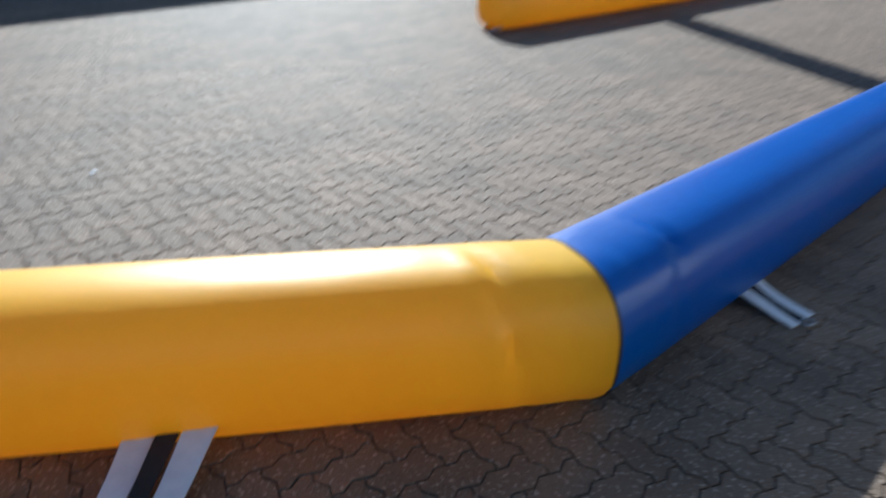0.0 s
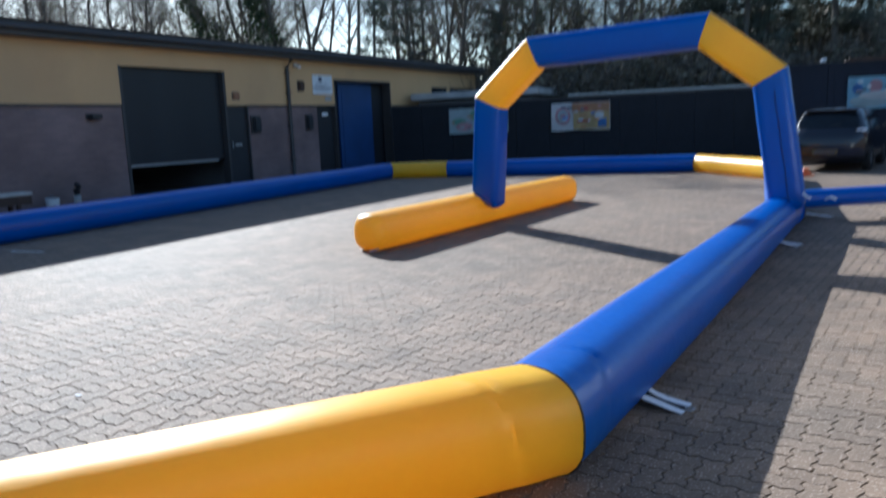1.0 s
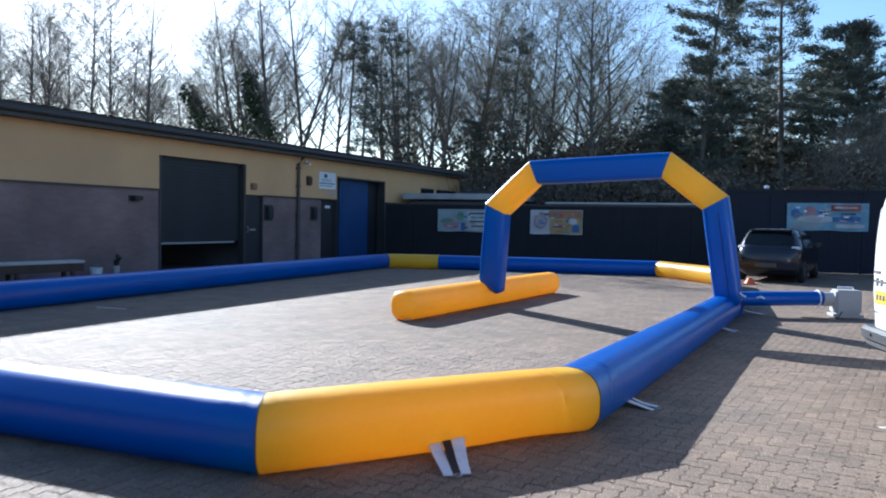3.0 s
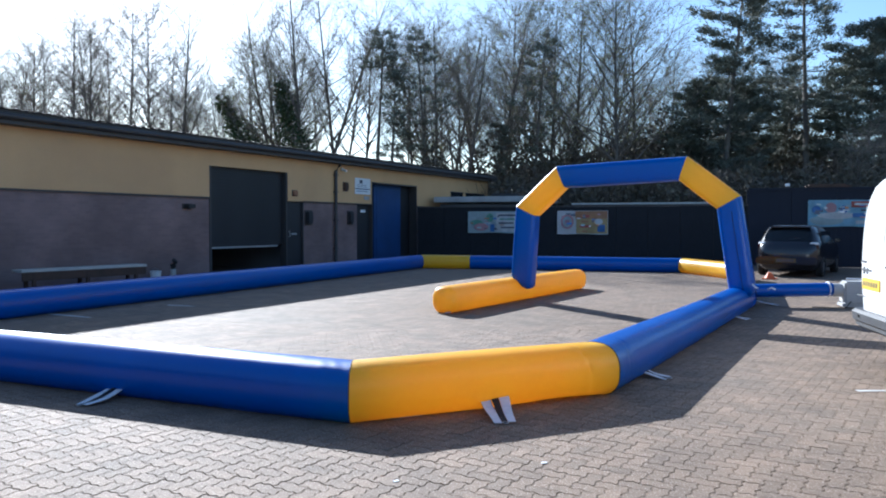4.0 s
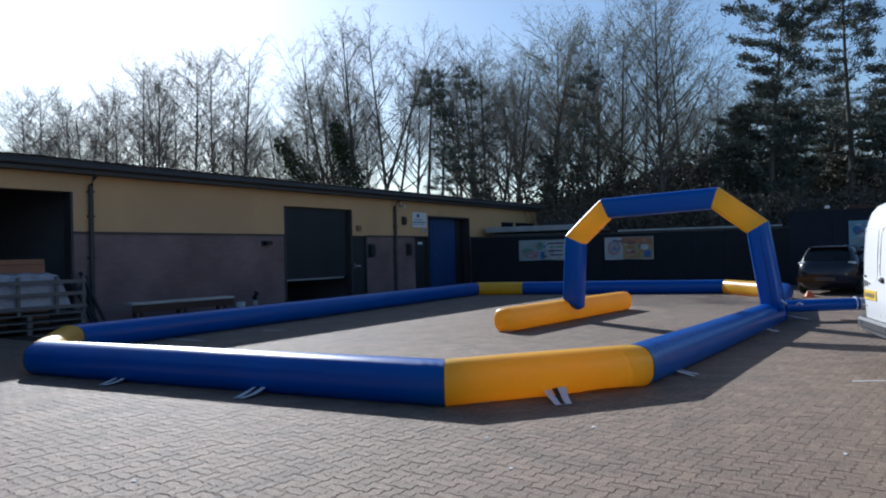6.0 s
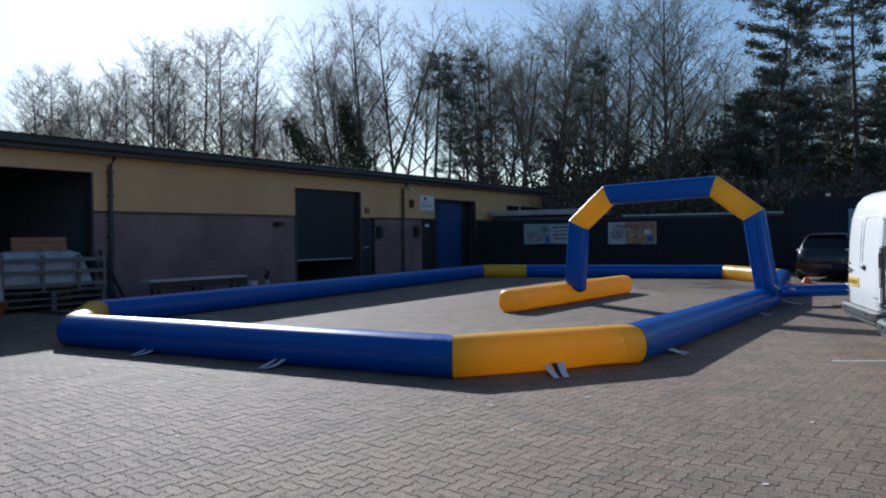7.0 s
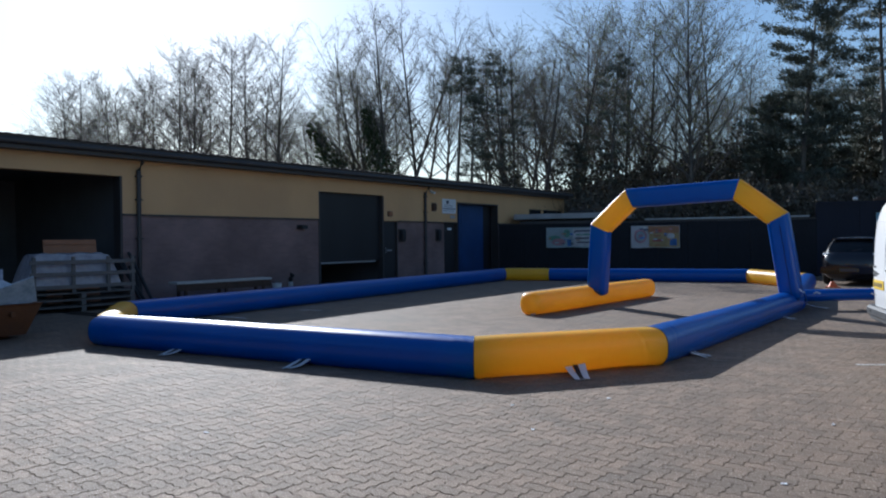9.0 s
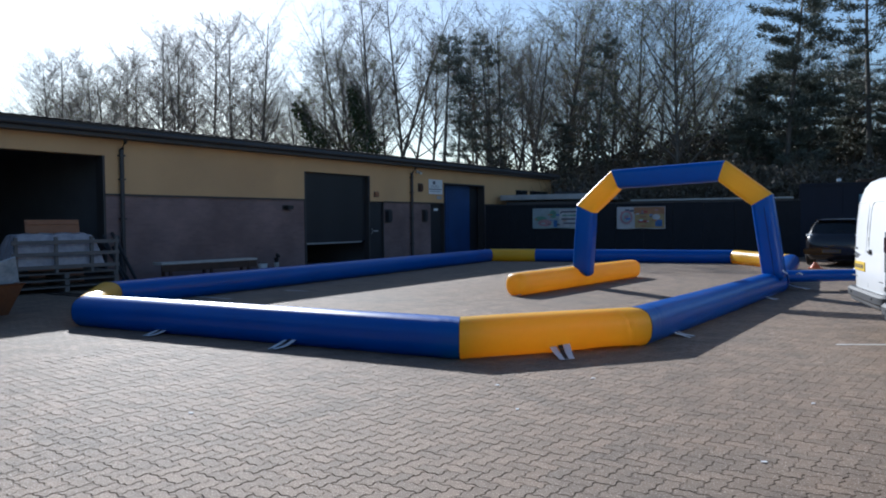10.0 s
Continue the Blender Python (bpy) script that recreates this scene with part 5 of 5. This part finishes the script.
tagged(part("far_woods", lists_mesh("far_woods", V, F, M_SCRUB), None), "dense dark far woodland", "woodland", kind="stuff")


# scraps of litter on the paving
for lx, ly, lr in ((-1.90, -2.10, 20), (-0.53, 0.14, 70), (-3.13, 2.42, 10), (0.03, 0.91, 40), (0.08, -0.47, 130), (1.88, 1.10, 80), (1.97, -0.63, 30)):
    bit = thing("paper_scrap", "tiny crumpled white paper scrap on the paving", "litter", pose(lx, ly, 0.001, 0, 0, lr), group="litter on the paving")
    bm = bmesh.new()
    bmesh.ops.create_grid(bm, x_segments=4, y_segments=3, size=1)
    for v in bm.verts:
        v.co = Vector((0.017 * v.co.x, 0.011 * v.co.y, 0.006 + 0.006 * noise.noise(Vector((v.co.x * 2 + lr, v.co.y * 2, 1)))))
    bmesh.ops.solidify(bm, geom=bm.faces[:], thickness=0.003)
    part("scrap", bm, M_WEB, bit)

# ---- paving: zigzag concrete blocks in herringbone bond ----
W, AMP, GAP, TURN = 0.097, 0.0104, 0.0052, radians(-2.0)


def edge(horizontal, i, j, back=False):
    """Inner points of one wavy unit edge of the grid, from (i, j) towards +x or +y."""
    pts = [(i + 0.30, j - AMP / W), (i + 0.70, j + AMP / W)] if horizontal else [(i + AMP / W, j + 0.30), (i - AMP / W, j + 0.70)]
    return pts[::-1] if back else pts


def outline(flat):
    if flat:
        pts = [(0, 0)] + edge(True, 0, 0) + edge(True, 1, 0) + [(2, 0)] + edge(False, 2, 0) + [(2, 1)] + edge(True, 1, 1, True) + edge(True, 0, 1, True) + [(0, 1)] + edge(False, 0, 0, True)
    else:
        pts = [(0, 0)] + edge(True, 0, 0) + [(1, 0)] + edge(False, 1, 0) + edge(False, 1, 1) + [(1, 2)] + edge(True, 0, 2, True) + [(0, 2)] + edge(False, 0, 1, True) + edge(False, 0, 0, True)
    return np.array(pts) * W


def inset(pts, d):
    nxt, prv = np.roll(pts, -1, 0), np.roll(pts, 1, 0)
    e1, e2 = pts - prv, nxt - pts
    n1 = np.stack([-e1[:, 1], e1[:, 0]], 1)
    n2 = np.stack([-e2[:, 1], e2[:, 0]], 1)
    n1 /= np.linalg.norm(n1, axis=1)[:, None]
    n2 /= np.linalg.norm(n2, axis=1)[:, None]
    n = n1 + n2
    n /= np.maximum(0.4, (n * n1).sum(1))[:, None]
    return pts + n * d


ct, sn = math.cos(TURN), math.sin(TURN)
N = 330
ii, jj = np.meshgrid(np.arange(-N, N), np.arange(-N, N), indexing="ij")
ii, jj = ii.ravel(), jj.ravel()
res = (ii - jj) % 4
rand = np.random.RandomState(3)
CX, CY = -4.5, 7.0
spots = []
for flat, key in ((True, 0), (False, 3)):
    sel = res == key
    a, b = ii[sel] * W, jj[sel] * W
    x, y = CX + ct * a - sn * b, CY + sn * a + ct * b
    ok = (x > -15.38 - 0.0789 * (y - 12)) & (x < 13.0) & (y > -15.0) & (y < 21.6 + 0.25 * (x + 15.5))
    spots.append((flat, x[ok], y[ok]))


def paver_geometry(flat):
    """Top ring, chamfered ring and foot ring of one block, turned to the bond."""
    o = outline(flat)
    rings = [np.c_[inset(o, GAP / 2), np.full(len(o), -0.014)], np.c_[inset(o, GAP / 2), np.full(len(o), -0.0020)], np.c_[inset(o, GAP / 2 + 0.0020), np.zeros(len(o))]]
    out = []
    for r in rings:
        out.append(np.c_[ct * r[:, 0] - sn * r[:, 1], sn * r[:, 0] + ct * r[:, 1], r[:, 2]])
    return out


def plain_top(flat):
    """The top of a block far off, without its waves."""
    a, b = (2 * W, W) if flat else (W, 2 * W)
    g = GAP / 2 + 0.001
    r = np.array([(g, g), (a - g, g), (a - g, b - g), (g, b - g)])
    return np.c_[ct * r[:, 0] - sn * r[:, 1], sn * r[:, 0] + ct * r[:, 1], np.zeros(4)]


pavement = thing("pavement", "grey-brown zigzag concrete block paving in herringbone bond", "paving", kind="structure")
ZONE = (-1.05, 0.95, -3.2, -0.30)
near_v, near_f, near_n = [], [], 0
for flat, x, y in spots:
    foot, mid, top = paver_geometry(flat)
    k = len(top)
    lift = rand.uniform(-0.0018, 0.0012, len(x))
    tilt = rand.uniform(-0.0035, 0.0035, (len(x), 2))
    dist = np.hypot(np.maximum(0, np.abs(x - 0.5) - 1.6), np.maximum(0, np.abs(y + 1.2) - 3.2))
    single = (x > ZONE[0]) & (x < ZONE[1]) & (y > ZONE[2]) & (y < ZONE[3])
    full = (dist < 4.4) & ~single & (y > -6.0) & (x < 5.5)
    # single blocks
    faces = [tuple(range(2 * k, 3 * k))] + [(r * k + q, r * k + (q + 1) % k, (r + 1) * k + (q + 1) % k, (r + 1) * k + q) for r in (0, 1) for q in range(k)]
    me = bpy.data.meshes.new("paving_block")
    me.from_pydata([tuple(v) for v in np.r_[foot, mid, top]], [], faces)
    me.polygons.foreach_set("use_smooth", [False] * len(me.polygons))
    me.materials.append(M_PAVER)
    for n in np.nonzero(single)[0]:
        ob = new("paving_block", me)
        ob.parent = pavement
        ob.location = (float(x[n]), float(y[n]), float(lift[n]))
        ob.rotation_euler = (float(tilt[n, 0]), float(tilt[n, 1]), 0)
    far = (dist > 8.0) | (y < -6.5) | (x > 6.5)
    for chosen, rings, tag in ((full, (foot, mid, top), 0), (~single & ~full & ~far, (top,), 1), (far, (plain_top(flat),), 1)):
        n = int(chosen.sum())
        proto = np.concatenate(rings)
        k = len(rings[0])
        base = np.stack([x[chosen], y[chosen], lift[chosen]], 1)
        v = proto[None] + base[:, None]
        v[:, :, 2] += proto[None, :, 0] * tilt[chosen, 0][:, None] + proto[None, :, 1] * tilt[chosen, 1][:, None]
        m = len(rings)
        ngon = np.arange((m - 1) * k, m * k)[None] + np.arange(n)[:, None] * m * k
        q = np.arange(k)
        quads = np.zeros((0, 4), int) if m == 1 else np.concatenate([np.stack([r * k + q, r * k + (q + 1) % k, (r + 1) * k + (q + 1) % k, (r + 1) * k + q], 1) for r in range(m - 1)])
        quads = (quads[None] + (np.arange(n) * m * k)[:, None, None]).reshape(-1, 4)
        me = bpy.data.meshes.new("block_field")
        loops = np.concatenate([ngon.ravel(), quads.ravel()]).astype(np.int32)
        starts = np.concatenate([np.arange(n) * k, n * k + np.arange(len(quads)) * 4]).astype(np.int32)
        me.vertices.add(n * m * k)
        me.vertices.foreach_set("co", v.astype(np.float32).ravel())
        me.loops.add(len(loops))
        me.loops.foreach_set("vertex_index", loops)
        me.polygons.add(len(starts))
        me.polygons.foreach_set("loop_start", starts)
        me.update(calc_edges=True)
        me.polygons.foreach_set("use_smooth", np.zeros(len(starts), bool))
        me.validate()
        me.materials.append(M_PAVER)
        ob = new("block_field", me)
        ob.parent = pavement
        tagged(ob, "rest of the zigzag block paving", kind="stuff")
